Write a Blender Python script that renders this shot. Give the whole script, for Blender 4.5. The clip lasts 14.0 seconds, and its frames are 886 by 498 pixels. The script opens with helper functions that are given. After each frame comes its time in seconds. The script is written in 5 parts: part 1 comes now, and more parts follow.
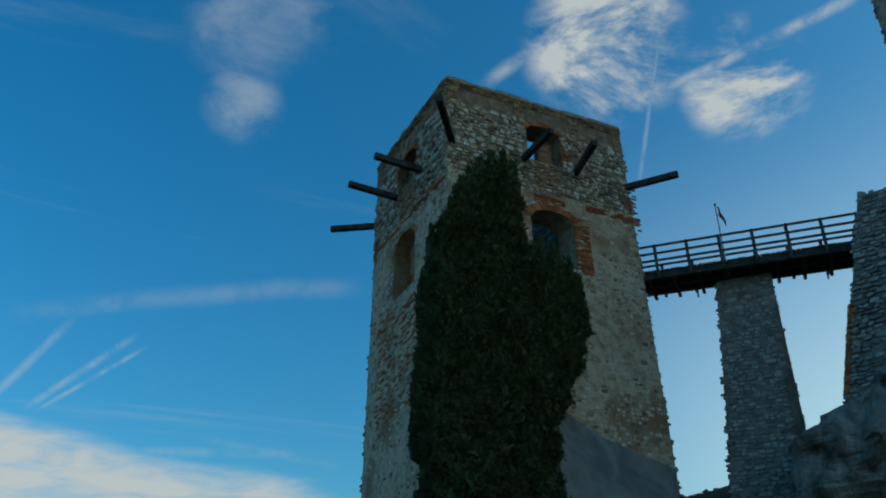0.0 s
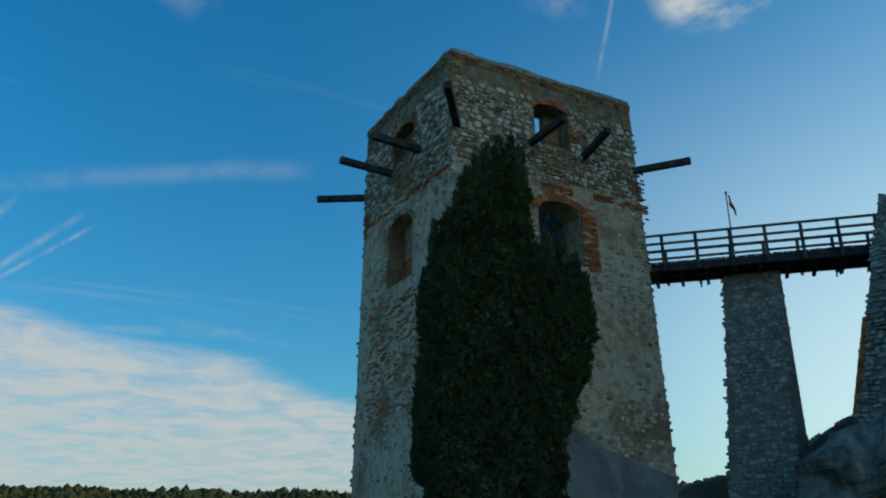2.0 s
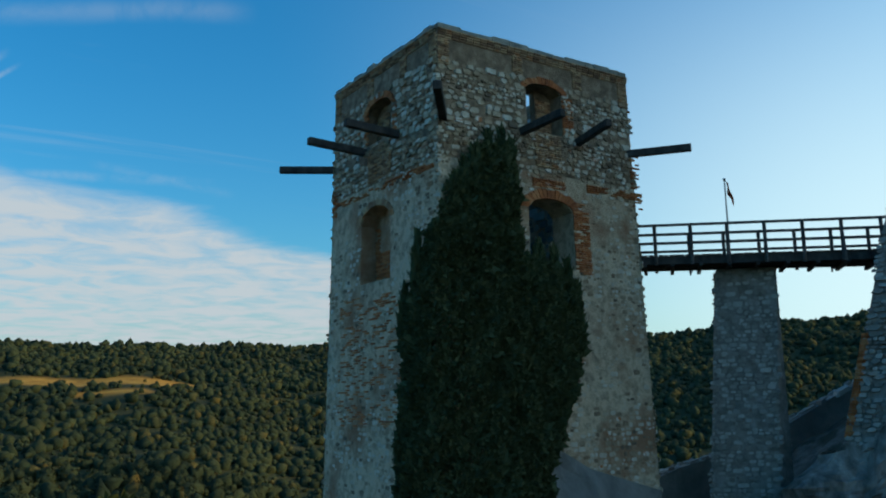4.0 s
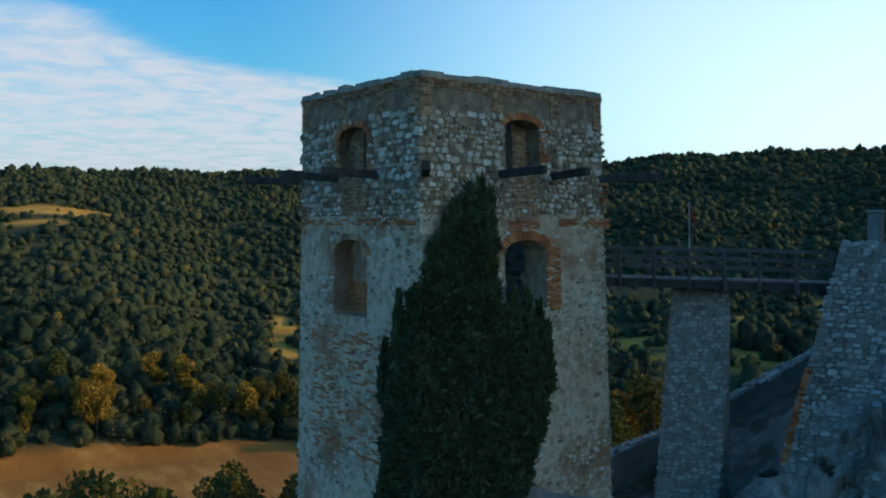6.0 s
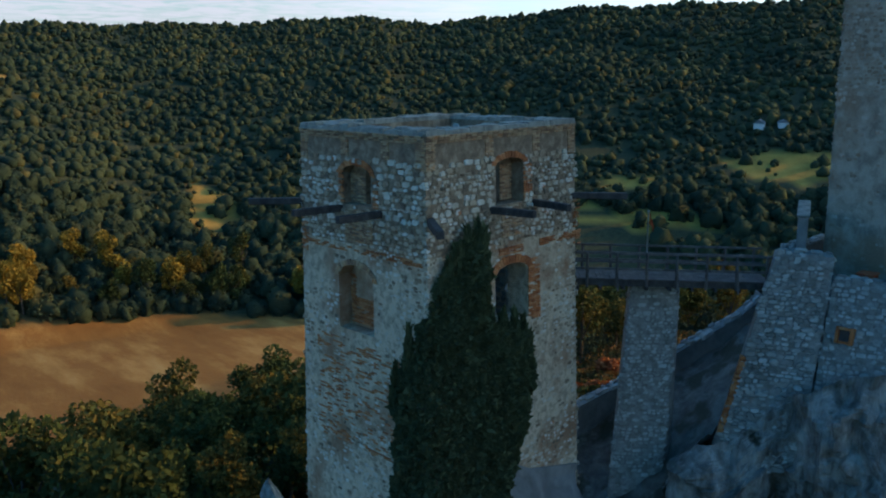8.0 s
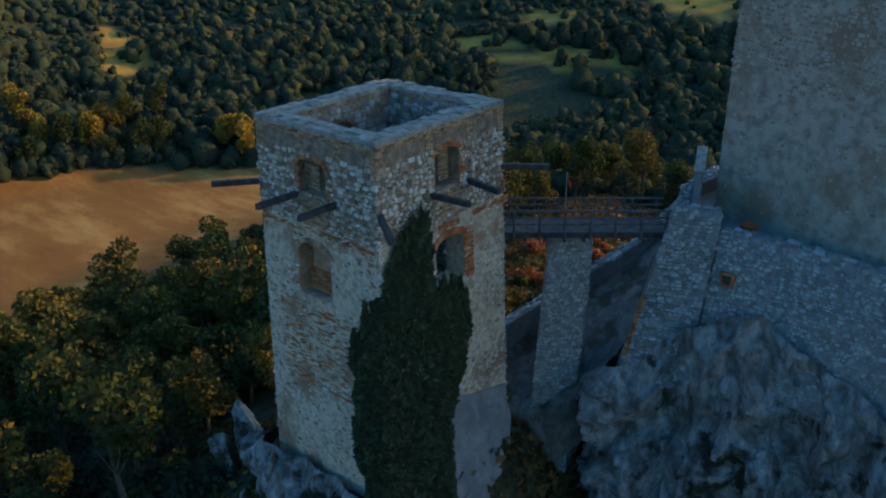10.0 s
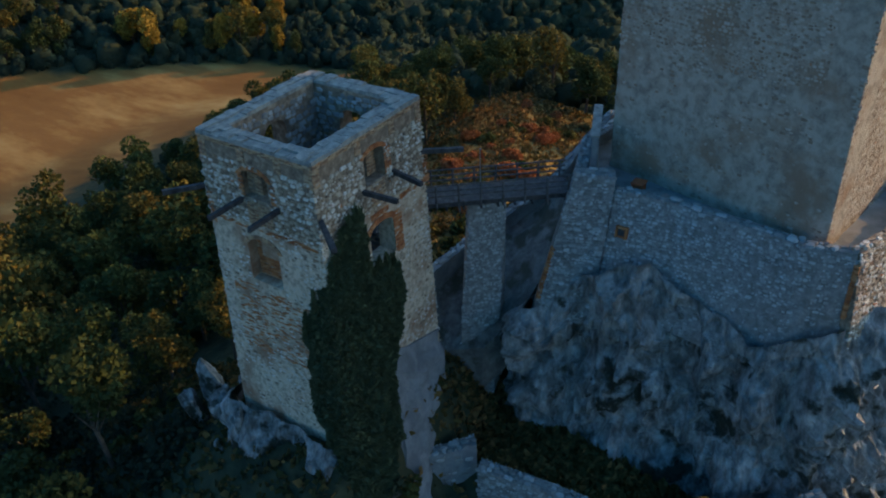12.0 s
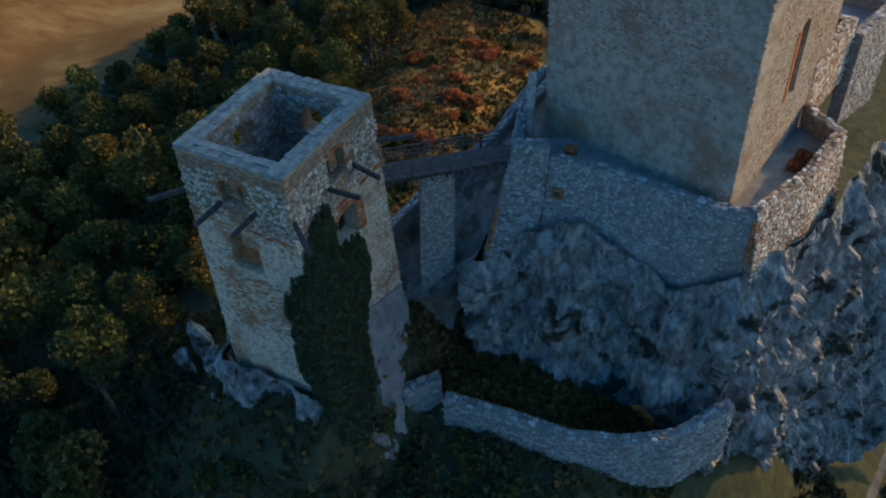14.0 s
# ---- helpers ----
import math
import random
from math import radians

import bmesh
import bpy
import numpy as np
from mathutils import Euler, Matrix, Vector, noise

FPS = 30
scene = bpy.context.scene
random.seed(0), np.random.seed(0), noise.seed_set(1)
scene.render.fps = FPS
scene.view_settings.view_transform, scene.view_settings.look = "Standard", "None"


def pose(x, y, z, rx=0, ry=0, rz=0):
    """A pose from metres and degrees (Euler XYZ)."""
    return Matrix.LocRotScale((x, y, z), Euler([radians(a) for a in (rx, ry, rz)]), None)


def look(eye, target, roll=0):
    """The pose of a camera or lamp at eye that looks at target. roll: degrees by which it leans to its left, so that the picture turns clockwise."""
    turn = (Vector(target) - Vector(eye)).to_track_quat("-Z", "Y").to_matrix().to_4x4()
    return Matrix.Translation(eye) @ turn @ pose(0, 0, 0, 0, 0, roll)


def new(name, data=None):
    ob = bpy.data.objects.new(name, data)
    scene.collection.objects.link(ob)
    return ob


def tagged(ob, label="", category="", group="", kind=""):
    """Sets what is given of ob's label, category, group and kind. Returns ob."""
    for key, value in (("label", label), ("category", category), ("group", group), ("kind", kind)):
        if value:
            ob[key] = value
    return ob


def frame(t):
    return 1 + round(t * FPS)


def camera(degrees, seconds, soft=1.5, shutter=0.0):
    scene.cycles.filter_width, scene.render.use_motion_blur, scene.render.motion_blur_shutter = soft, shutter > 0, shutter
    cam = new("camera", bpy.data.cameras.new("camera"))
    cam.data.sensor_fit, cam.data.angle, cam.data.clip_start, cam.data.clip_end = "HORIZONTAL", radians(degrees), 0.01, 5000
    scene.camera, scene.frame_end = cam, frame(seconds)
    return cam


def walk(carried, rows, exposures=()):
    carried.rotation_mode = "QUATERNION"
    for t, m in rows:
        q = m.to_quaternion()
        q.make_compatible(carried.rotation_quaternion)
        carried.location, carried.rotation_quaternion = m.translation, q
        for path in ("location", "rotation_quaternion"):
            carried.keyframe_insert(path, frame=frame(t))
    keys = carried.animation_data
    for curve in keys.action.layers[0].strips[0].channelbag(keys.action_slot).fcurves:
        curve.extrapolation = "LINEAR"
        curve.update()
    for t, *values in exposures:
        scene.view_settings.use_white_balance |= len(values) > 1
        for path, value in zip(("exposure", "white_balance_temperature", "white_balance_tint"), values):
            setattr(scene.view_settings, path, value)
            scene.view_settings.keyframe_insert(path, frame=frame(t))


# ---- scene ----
cam = camera(54.9, 14.0, soft=2.0)
METRES, EYE, TILT, LEAN, TURN = 8.0, 1.5, 0.0, 0.0, 0.0
PATH = [
    (0, (-11.257, -22.166, -0.591), (-10.474, -20.587, 0.354), -0.9),
    (0.5, (-11.924, -21.747, 0.53), (-11.124, -20.175, 1.473), -1.3),
    (1, (-12.446, -21.739, 1.53), (-11.607, -20.148, 2.405), -1.0),
    (1.5, (-12.482, -21.614, 2.383), (-11.596, -20.003, 3.169), -0.8),
    (2, (-12.524, -21.321, 3.49), (-11.599, -19.693, 4.191), -0.7),
    (2.5, (-12.221, -21.217, 4.663), (-11.266, -19.572, 5.28), -0.5),
    (3, (-12.252, -20.931, 6.314), (-11.261, -19.272, 6.828), -0.6),
    (3.2, (-12.376, -20.653, 6.726), (-11.37, -18.995, 7.217), -0.7),
    (5.5, (-14.232, -19.504, 14.031), (-13.009, -17.921, 14.062), -0.5),
    (6, (-14.804, -19.458, 15.682), (-13.552, -17.9, 15.619), -0.4),
    (6.5, (-15.836, -19.329, 17.221), (-14.537, -17.816, 17.072), -0.5),
    (7, (-17.058, -19.73, 19.18), (-15.731, -18.255, 18.929), -0.55),
    (7.5, (-17.684, -19.67, 20.941), (-16.339, -18.232, 20.589), -0.6),
    (8, (-18.534, -19.562, 22.024), (-17.161, -18.169, 21.604), -0.7),
    (8.2, (-18.828, -19.538, 22.661), (-17.459, -18.154, 22.202), -0.75),
    (10.3, (-21.461, -20.84, 29.651), (-20.056, -19.702, 28.796), -1.1),
    (10.5, (-21.854, -20.76, 30.089), (-20.439, -19.65, 29.215), -1.3),
    (11, (-21.959, -21.13, 32.05), (-20.557, -20.077, 31.088), -1.6),
    (11.5, (-22.091, -21.548, 33.812), (-20.7, -20.549, 32.779), -2.1),
    (12, (-22.416, -21.884, 36.028), (-21.044, -20.936, 34.923), -2.4),
    (12.5, (-22.439, -22.105, 38.062), (-21.092, -21.207, 36.888), -2.9),
    (13, (-22.684, -22.351, 40.133), (-21.369, -21.497, 38.892), -3.4),
    (13.5, (-22.982, -22.368, 41.924), (-21.698, -21.56, 40.62), -3.7),
    (14, (-23.201, -22.562, 44.048), (-21.947, -21.8, 42.689), -4.2),
]
walk(cam, [(t, look(eye, target, roll)) for t, eye, target, roll in PATH], [(0.0, 1.12, 6700, 12), (3.0, 1.2, 6500, 14), (6.5, 1.52, 6150, 22), (10.5, 1.72, 6500, 34), (14.0, 1.68, 6450, 35)])

# ---- light ----
SUN_AZ, SUN_EL = -33.0, 16.0
sun_dir = Vector((math.cos(radians(SUN_AZ)) * math.cos(radians(SUN_EL)), math.sin(radians(SUN_AZ)) * math.cos(radians(SUN_EL)), math.sin(radians(SUN_EL))))
world = bpy.data.worlds.new("sky")
scene.world = world
world.use_nodes = True
wn, wl = world.node_tree.nodes, world.node_tree.links
wn.clear()


def wnode(kind, **kw):
    n = wn.new(kind)
    for k, v in kw.items():
        if k == "op":
            n.operation = v
        elif k == "ins":
            for i, x in v.items():
                n.inputs[i].default_value = x
    return n


def wmath(op, a, b=None, clamp=False):
    n = wn.new("ShaderNodeMath")
    n.operation, n.use_clamp = op, clamp
    for i, x in enumerate((a, b)):
        if x is None:
            continue
        if isinstance(x, (int, float)):
            n.inputs[i].default_value = x
        else:
            wl.new(x, n.inputs[i])
    return n.outputs[0]


def wdot(vec, d):
    n = wn.new("ShaderNodeVectorMath")
    n.operation = "DOT_PRODUCT"
    wl.new(vec, n.inputs[0])
    n.inputs[1].default_value = d
    return n.outputs["Value"]


def wramp(value, lo, hi):
    n = wn.new("ShaderNodeMapRange")
    n.interpolation_type = "SMOOTHSTEP"
    wl.new(value, n.inputs["Value"])
    n.inputs["From Min"].default_value, n.inputs["From Max"].default_value = lo, hi
    return n.outputs["Result"]


def wnoise(vec, scale, detail, rough, distort=0.0, stretch=(1, 1, 1), turn=0.0):
    mp = wn.new("ShaderNodeMapping")
    mp.inputs["Scale"].default_value = stretch
    mp.inputs["Rotation"].default_value = (0, 0, turn)
    wl.new(vec, mp.inputs["Vector"])
    n = wn.new("ShaderNodeTexNoise")
    n.inputs["Scale"].default_value, n.inputs["Detail"].default_value, n.inputs["Roughness"].default_value = scale, detail, rough
    n.inputs["Distortion"].default_value = distort
    wl.new(mp.outputs[0], n.inputs["Vector"])
    return n.outputs["Fac"]


def direction(az, el):
    a, e = radians(az), radians(el)
    return Vector((math.cos(a) * math.cos(e), math.sin(a) * math.cos(e), math.sin(e)))


SKY, CLOUD = 0.092, 0.29
coord = wn.new("ShaderNodeTexCoord").outputs["Generated"]
sky = wn.new("ShaderNodeTexSky")
sky.sky_type, sky.sun_disc = "NISHITA", False
sky.sun_elevation, sky.sun_rotation = radians(SUN_EL), radians(90 - SUN_AZ)
sky.air_density, sky.dust_density, sky.ozone_density, sky.altitude = 1.0, 3.5, 3.0, 300
hue = wn.new("ShaderNodeHueSaturation")
hue.inputs["Saturation"].default_value = 1.38
wl.new(sky.outputs[0], hue.inputs["Color"])
sep = wn.new("ShaderNodeSeparateXYZ")
wl.new(coord, sep.inputs[0])
# cloud layer: the direction met with a flat sheet overhead
up = wmath("ADD", sep.outputs[2], 0.06)
flat = wn.new("ShaderNodeCombineXYZ")
wl.new(wmath("DIVIDE", sep.outputs[0], up), flat.inputs[0])
wl.new(wmath("DIVIDE", sep.outputs[1], up), flat.inputs[1])
flat = flat.outputs[0]
# a bank of broken cloud that lies low over the hills on one side
bank_up = direction(50, 6.6).cross(direction(88, 15.3)).normalized()
if bank_up.z < 0:
    bank_up = -bank_up
edge = wmath("ADD", wdot(coord, bank_up), wmath("MULTIPLY", wmath("SUBTRACT", wnoise(flat, 0.9, 6, 0.62, 0.4), 0.5), 0.075))
bank = wmath("SUBTRACT", 1.0, wramp(edge, -0.022, 0.008))
puffs = wramp(wnoise(flat, 3.6, 7, 0.6, 0.6, (1, 1.1, 1), 0.5), 0.30, 0.62)
bank = wmath("MULTIPLY", bank, wmath("ADD", wmath("MULTIPLY", puffs, 0.50), 0.46))
# thin torn streaks
veil = wramp(wnoise(flat, 0.9, 7, 0.62, 1.2, (0.45, 2.2, 1), 0.9), 0.56, 0.86)
veil = wmath("MULTIPLY", veil, 0.32)


# two torn white wisps and a small one high up
def wisp(az, el, size, gain):
    near = wramp(wdot(coord, direction(az, el)), math.cos(radians(size)), math.cos(radians(size * 0.15)))
    torn = wramp(wnoise(coord, 7.0, 9, 0.64, 0.45, (1.0, 0.8, 1.5), 0.6), 0.42, 0.72)
    return wmath("MULTIPLY", wmath("MULTIPLY", near, torn), gain)


def trail(a, b, wide, gain, scale):
    """A narrow torn streak along the arc from a to b."""
    u, v = direction(*a), direction(*b)
    side, mid = u.cross(v).normalized(), (u + v).normalized()
    wob = wmath("MULTIPLY", wmath("SUBTRACT", wnoise(coord, 5.0, 3, 0.5), 0.5), wide * 1.6)
    off = wmath("ABSOLUTE", wmath("ADD", wdot(coord, side), wob))
    across = wmath("SUBTRACT", 1.0, wramp(off, 0.0, wide))
    ends = wramp(wdot(coord, mid), mid.dot(u) - 0.002, mid.dot(u) + (1 - mid.dot(u)) * 0.5)
    torn = wramp(wnoise(coord, scale, 6, 0.65, 0.4), 0.32, 0.62)
    return wmath("MULTIPLY", wmath("MULTIPLY", across, ends), wmath("MULTIPLY", torn, gain))


wisps = wisp(49.3, 40.6, 6.0, 2.1)
for a, e, s, g in ((39.3, 36.6, 4.6, 2.1), (79.8, 36.9, 3.0, 0.4), (80.3, 42.4, 5.0, 0.3), (76.0, 44.5, 4.0, 0.35)):
    wisps = wmath("MAXIMUM", wisps, wisp(a, e, s, g))
for a, b, w, g, k in (((93.0, 21.4), (69.7, 25.7), 0.016, 0.17, 9.0), ((59.7, 39.2), (47.1, 43.4), 0.012, 0.5, 14.0), ((45.2, 37.1), (29.8, 39.1), 0.01, 0.6, 14.0), ((48.4, 31.3), (43.7, 43.5), 0.004, 0.3, 12.0), ((89.4, 17.4), (86.2, 20.2), 0.006, 0.4, 16.0), ((92.3, 17.2), (89.9, 20.5), 0.007, 0.3, 16.0), ((88.7, 17.2), (85.6, 19.6), 0.004, 0.4, 16.0), ((83.5, 14.3), (72.3, 14.6), 0.008, 0.22, 12.0), ((78.3, 15.1), (72.0, 14.1), 0.008, 0.22, 12.0)):
    wisps = wmath("MAXIMUM", wisps, trail(a, b, w, g, k))
cover = wmath("MAXIMUM", wmath("MAXIMUM", bank, veil), wisps, True)
cover = wmath("MINIMUM", cover, 0.95)
# thin bright veil low in the sky towards the sun
glare = wmath("MULTIPLY", wramp(wdot(coord, sun_dir), -0.08, 0.58), wramp(wmath("MULTIPLY", sep.outputs[2], -1.0), -0.62, -0.05))
glare = wmath("MULTIPLY", glare, 0.94)
mixc = wn.new("ShaderNodeMix")
mixc.data_type = "RGBA"
wl.new(cover, mixc.inputs["Factor"])
scaled = wn.new("ShaderNodeVectorMath")
scaled.operation = "SCALE"
tint = wn.new("ShaderNodeVectorMath")
tint.operation = "MULTIPLY"
wl.new(hue.outputs[0], tint.inputs[0])
tint.inputs[1].default_value = (0.66, 1.10, 0.97)
wl.new(tint.outputs[0], scaled.inputs[0])
scaled.inputs["Scale"].default_value = SKY
wl.new(scaled.outputs[0], mixc.inputs["A"])
mixc.inputs["B"].default_value = (0.76 * CLOUD, 0.87 * CLOUD, 0.88 * CLOUD, 1)
bg = wn.new("ShaderNodeBackground")
mixg = wn.new("ShaderNodeMix")
mixg.data_type = "RGBA"
wl.new(glare, mixg.inputs["Factor"])
wl.new(mixc.outputs["Result"], mixg.inputs["A"])
mixg.inputs["B"].default_value = (0.31, 0.405, 0.405, 1)
wl.new(mixg.outputs["Result"], bg.inputs[0])
bg.inputs[1].default_value = 1.0
wo = wn.new("ShaderNodeOutputWorld")
wl.new(bg.outputs[0], wo.inputs[0])

sun = new("sun", bpy.data.lights.new("sun", "SUN"))
sun.data.energy, sun.data.angle, sun.data.color = 1.15, radians(0.6), (1.0, 0.65, 0.18)
sun.matrix_world = look(sun_dir * 200, (0, 0, 0))


# ---- materials ----
def material(name, stops, scale=1.0, detail=8, rough=0.9, bump=0.3, bump_scale=12.0, island=0.0, second=None, second_scale=0.2, second_range=(0.5, 0.65), stretch=(1, 1, 1), bump_dist=0.03, objrand=0.0, metal=0.0, distort=0.3):
    """Noise-driven colours on object-space positions; island or objrand shift the colour piece by piece; second is a large-scale stain."""
    m = bpy.data.materials.new(name)
    m.use_nodes = True
    nt = m.node_tree
    b = nt.nodes["Principled BSDF"]
    b.inputs["Roughness"].default_value, b.inputs["Metallic"].default_value = rough, metal
    b.inputs["Specular IOR Level"].default_value = 0.25
    pos = nt.nodes.new("ShaderNodeNewGeometry")
    mp = nt.nodes.new("ShaderNodeMapping")
    mp.inputs["Scale"].default_value = stretch
    nt.links.new(pos.outputs["Position"], mp.inputs[0])
    nz = nt.nodes.new("ShaderNodeTexNoise")
    nz.inputs["Scale"].default_value, nz.inputs["Detail"].default_value, nz.inputs["Roughness"].default_value = scale, detail, 0.65
    nz.inputs["Distortion"].default_value = distort
    nt.links.new(mp.outputs[0], nz.inputs["Vector"])
    fac = nz.outputs["Fac"]
    if island or objrand:
        src = pos.outputs["Random Per Island"] if island else nt.nodes.new("ShaderNodeObjectInfo").outputs["Random"]
        a = nt.nodes.new("ShaderNodeMath")
        a.operation = "MULTIPLY_ADD"
        nt.links.new(src, a.inputs[0])
        a.inputs[1].default_value = island or objrand
        s = nt.nodes.new("ShaderNodeMath")
        s.operation = "SUBTRACT"
        nt.links.new(fac, s.inputs[0])
        s.inputs[1].default_value = (island or objrand) * 0.5
        nt.links.new(s.outputs[0], a.inputs[2])
        fac = a.outputs[0]
    rp = nt.nodes.new("ShaderNodeValToRGB")
    el = rp.color_ramp.elements
    while len(el) < len(stops):
        el.new(0.5)
    for e, (p, c) in zip(el, stops):
        e.position, e.color = p, (*c, 1)
    nt.links.new(fac, rp.inputs[0])
    col = rp.outputs[0]
    if second:
        n2 = nt.nodes.new("ShaderNodeTexNoise")
        n2.inputs["Scale"].default_value, n2.inputs["Detail"].default_value, n2.inputs["Roughness"].default_value = second_scale, 6, 0.6
        nt.links.new(pos.outputs["Position"], n2.inputs["Vector"])
        mr = nt.nodes.new("ShaderNodeMapRange")
        mr.interpolation_type = "SMOOTHSTEP"
        nt.links.new(n2.outputs["Fac"], mr.inputs["Value"])
        mr.inputs["From Min"].default_value, mr.inputs["From Max"].default_value = second_range
        mx = nt.nodes.new("ShaderNodeMix")
        mx.data_type = "RGBA"
        nt.links.new(mr.outputs[0], mx.inputs["Factor"])
        nt.links.new(col, mx.inputs["A"])
        mx.inputs["B"].default_value = (*second, 1)
        col = mx.outputs["Result"]
    nt.links.new(col, b.inputs["Base Color"])
    if bump:
        nb = nt.nodes.new("ShaderNodeTexNoise")
        nb.inputs["Scale"].default_value, nb.inputs["Detail"].default_value, nb.inputs["Roughness"].default_value = bump_scale, 6, 0.7
        nt.links.new(mp.outputs[0], nb.inputs["Vector"])
        bp = nt.nodes.new("ShaderNodeBump")
        bp.inputs["Strength"].default_value, bp.inputs["Distance"].default_value = bump, bump_dist
        nt.links.new(nb.outputs["Fac"], bp.inputs["Height"])
        nt.links.new(bp.outputs[0], b.inputs["Normal"])
    return m


def foliage(name, dark, light, autumn, objrand=0.5, amount=0.75, island=0.35, relief=3.0):
    """Leaves: a tint that differs from tree to tree and from clump to clump, a little light passing through."""
    m = bpy.data.materials.new(name)
    m.use_nodes = True
    nt = m.node_tree
    b = nt.nodes["Principled BSDF"]
    b.inputs["Roughness"].default_value, b.inputs["Specular IOR Level"].default_value = 0.9, 0.05
    g = nt.nodes.new("ShaderNodeNewGeometry")
    nz = nt.nodes.new("ShaderNodeTexNoise")
    nz.inputs["Scale"].default_value, nz.inputs["Detail"].default_value = 0.09, 3
    nt.links.new(g.outputs["Position"], nz.inputs["Vector"])
    oi = nt.nodes.new("ShaderNodeObjectInfo")
    mx = nt.nodes.new("ShaderNodeMix")
    mx.data_type = "RGBA"
    broad = nt.nodes.new("ShaderNodeTexNoise")
    broad.inputs["Scale"].default_value, broad.inputs["Detail"].default_value = 0.028, 4
    nt.links.new(g.outputs["Position"], broad.inputs["Vector"])
    tone = nt.nodes.new("ShaderNodeMapRange")
    nt.links.new(broad.outputs["Fac"], tone.inputs["Value"])
    tone.inputs["From Min"].default_value, tone.inputs["From Max"].default_value = 0.36, 0.64
    tone.inputs["To Min"].default_value, tone.inputs["To Max"].default_value = -0.1, 0.6
    both = nt.nodes.new("ShaderNodeMath")
    both.operation, both.use_clamp = "MULTIPLY_ADD", True
    nt.links.new(g.outputs["Random Per Island"], both.inputs[0])
    both.inputs[1].default_value = 0.45
    nt.links.new(tone.outputs[0], both.inputs[2])
    nt.links.new(both.outputs[0], mx.inputs["Factor"])
    mx.inputs["A"].default_value, mx.inputs["B"].default_value = (*dark, 1), (*light, 1)
    s = nt.nodes.new("ShaderNodeMath")
    s.operation = "MULTIPLY_ADD"
    nt.links.new(oi.outputs["Random"], s.inputs[0])
    s.inputs[1].default_value = objrand
    nt.links.new(nz.outputs["Fac"], s.inputs[2])
    s2 = nt.nodes.new("ShaderNodeMath")
    s2.operation = "MULTIPLY_ADD"
    nt.links.new(g.outputs["Random Per Island"], s2.inputs[0])
    s2.inputs[1].default_value = island
    nt.links.new(s.outputs[0], s2.inputs[2])
    mr = nt.nodes.new("ShaderNodeMapRange")
    nt.links.new(s2.outputs[0], mr.inputs["Value"])
    mr.inputs["From Min"].default_value, mr.inputs["From Max"].default_value = amount, amount + 0.45
    m2 = nt.nodes.new("ShaderNodeMix")
    m2.data_type = "RGBA"
    nt.links.new(mr.outputs[0], m2.inputs["Factor"])
    nt.links.new(mx.outputs["Result"], m2.inputs["A"])
    m2.inputs["B"].default_value = (*autumn, 1)
    nt.links.new(m2.outputs["Result"], b.inputs["Base Color"])
    tr = nt.nodes.new("ShaderNodeBsdfTranslucent")
    nt.links.new(m2.outputs["Result"], tr.inputs["Color"])
    ms = nt.nodes.new("ShaderNodeMixShader")
    ms.inputs[0].default_value = 0.16
    bn = nt.nodes.new("ShaderNodeTexNoise")
    bn.inputs["Scale"].default_value, bn.inputs["Detail"].default_value, bn.inputs["Roughness"].default_value = relief, 6, 0.75
    nt.links.new(g.outputs["Position"], bn.inputs["Vector"])
    bp = nt.nodes.new("ShaderNodeBump")
    bp.inputs["Strength"].default_value, bp.inputs["Distance"].default_value = 0.6, 0.7 / relief
    nt.links.new(bn.outputs["Fac"], bp.inputs["Height"])
    nt.links.new(bp.outputs[0], b.inputs["Normal"])
    nt.links.new(b.outputs[0], ms.inputs[1])
    nt.links.new(tr.outputs[0], ms.inputs[2])
    nt.links.new(ms.outputs[0], nt.nodes["Material Output"].inputs[0])
    return m


PLASTER = material("old_plaster", [(0.30, (0.27, 0.205, 0.15)), (0.42, (0.50, 0.375, 0.255)), (0.56, (0.74, 0.575, 0.40)), (0.70, (0.62, 0.53, 0.41))], 3.4, 12, 0.95, 1.0, 13, second=(0.38, 0.20, 0.115), second_scale=0.36, second_range=(0.47, 0.66), bump_dist=0.06)
GREY_MORTAR = material("grey_mortar", [(0.3, (0.13, 0.12, 0.105)), (0.5, (0.24, 0.22, 0.195)), (0.7, (0.36, 0.335, 0.30))], 2.5, 9, 0.95, 0.8, 14, second=(0.15, 0.14, 0.12), second_scale=0.4, second_range=(0.55, 0.72), bump_dist=0.05)
# Greyer than the tower's plaster; its darker tone also holds the keep's shade.
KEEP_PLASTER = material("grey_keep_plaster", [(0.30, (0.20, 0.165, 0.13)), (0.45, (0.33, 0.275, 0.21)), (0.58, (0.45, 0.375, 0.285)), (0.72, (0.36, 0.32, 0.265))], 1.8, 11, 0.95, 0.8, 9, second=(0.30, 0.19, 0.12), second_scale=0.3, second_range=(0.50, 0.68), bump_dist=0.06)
EARTH = material("trodden_earth", [(0.3, (0.075, 0.07, 0.058)), (0.5, (0.14, 0.13, 0.11)), (0.7, (0.24, 0.225, 0.195))], 1.4, 11, 0.95, 0.9, 6, second=(0.06, 0.06, 0.04), second_scale=0.5, second_range=(0.52, 0.64), bump_dist=0.1)
MORTAR = material("dark_mortar", [(0.3, (0.125, 0.083, 0.055)), (0.5, (0.28, 0.19, 0.125)), (0.7, (0.48, 0.35, 0.24))], 2.5, 9, 0.95, 0.8, 14, second=(0.25, 0.13, 0.075), second_scale=0.4, second_range=(0.55, 0.72), bump_dist=0.05)
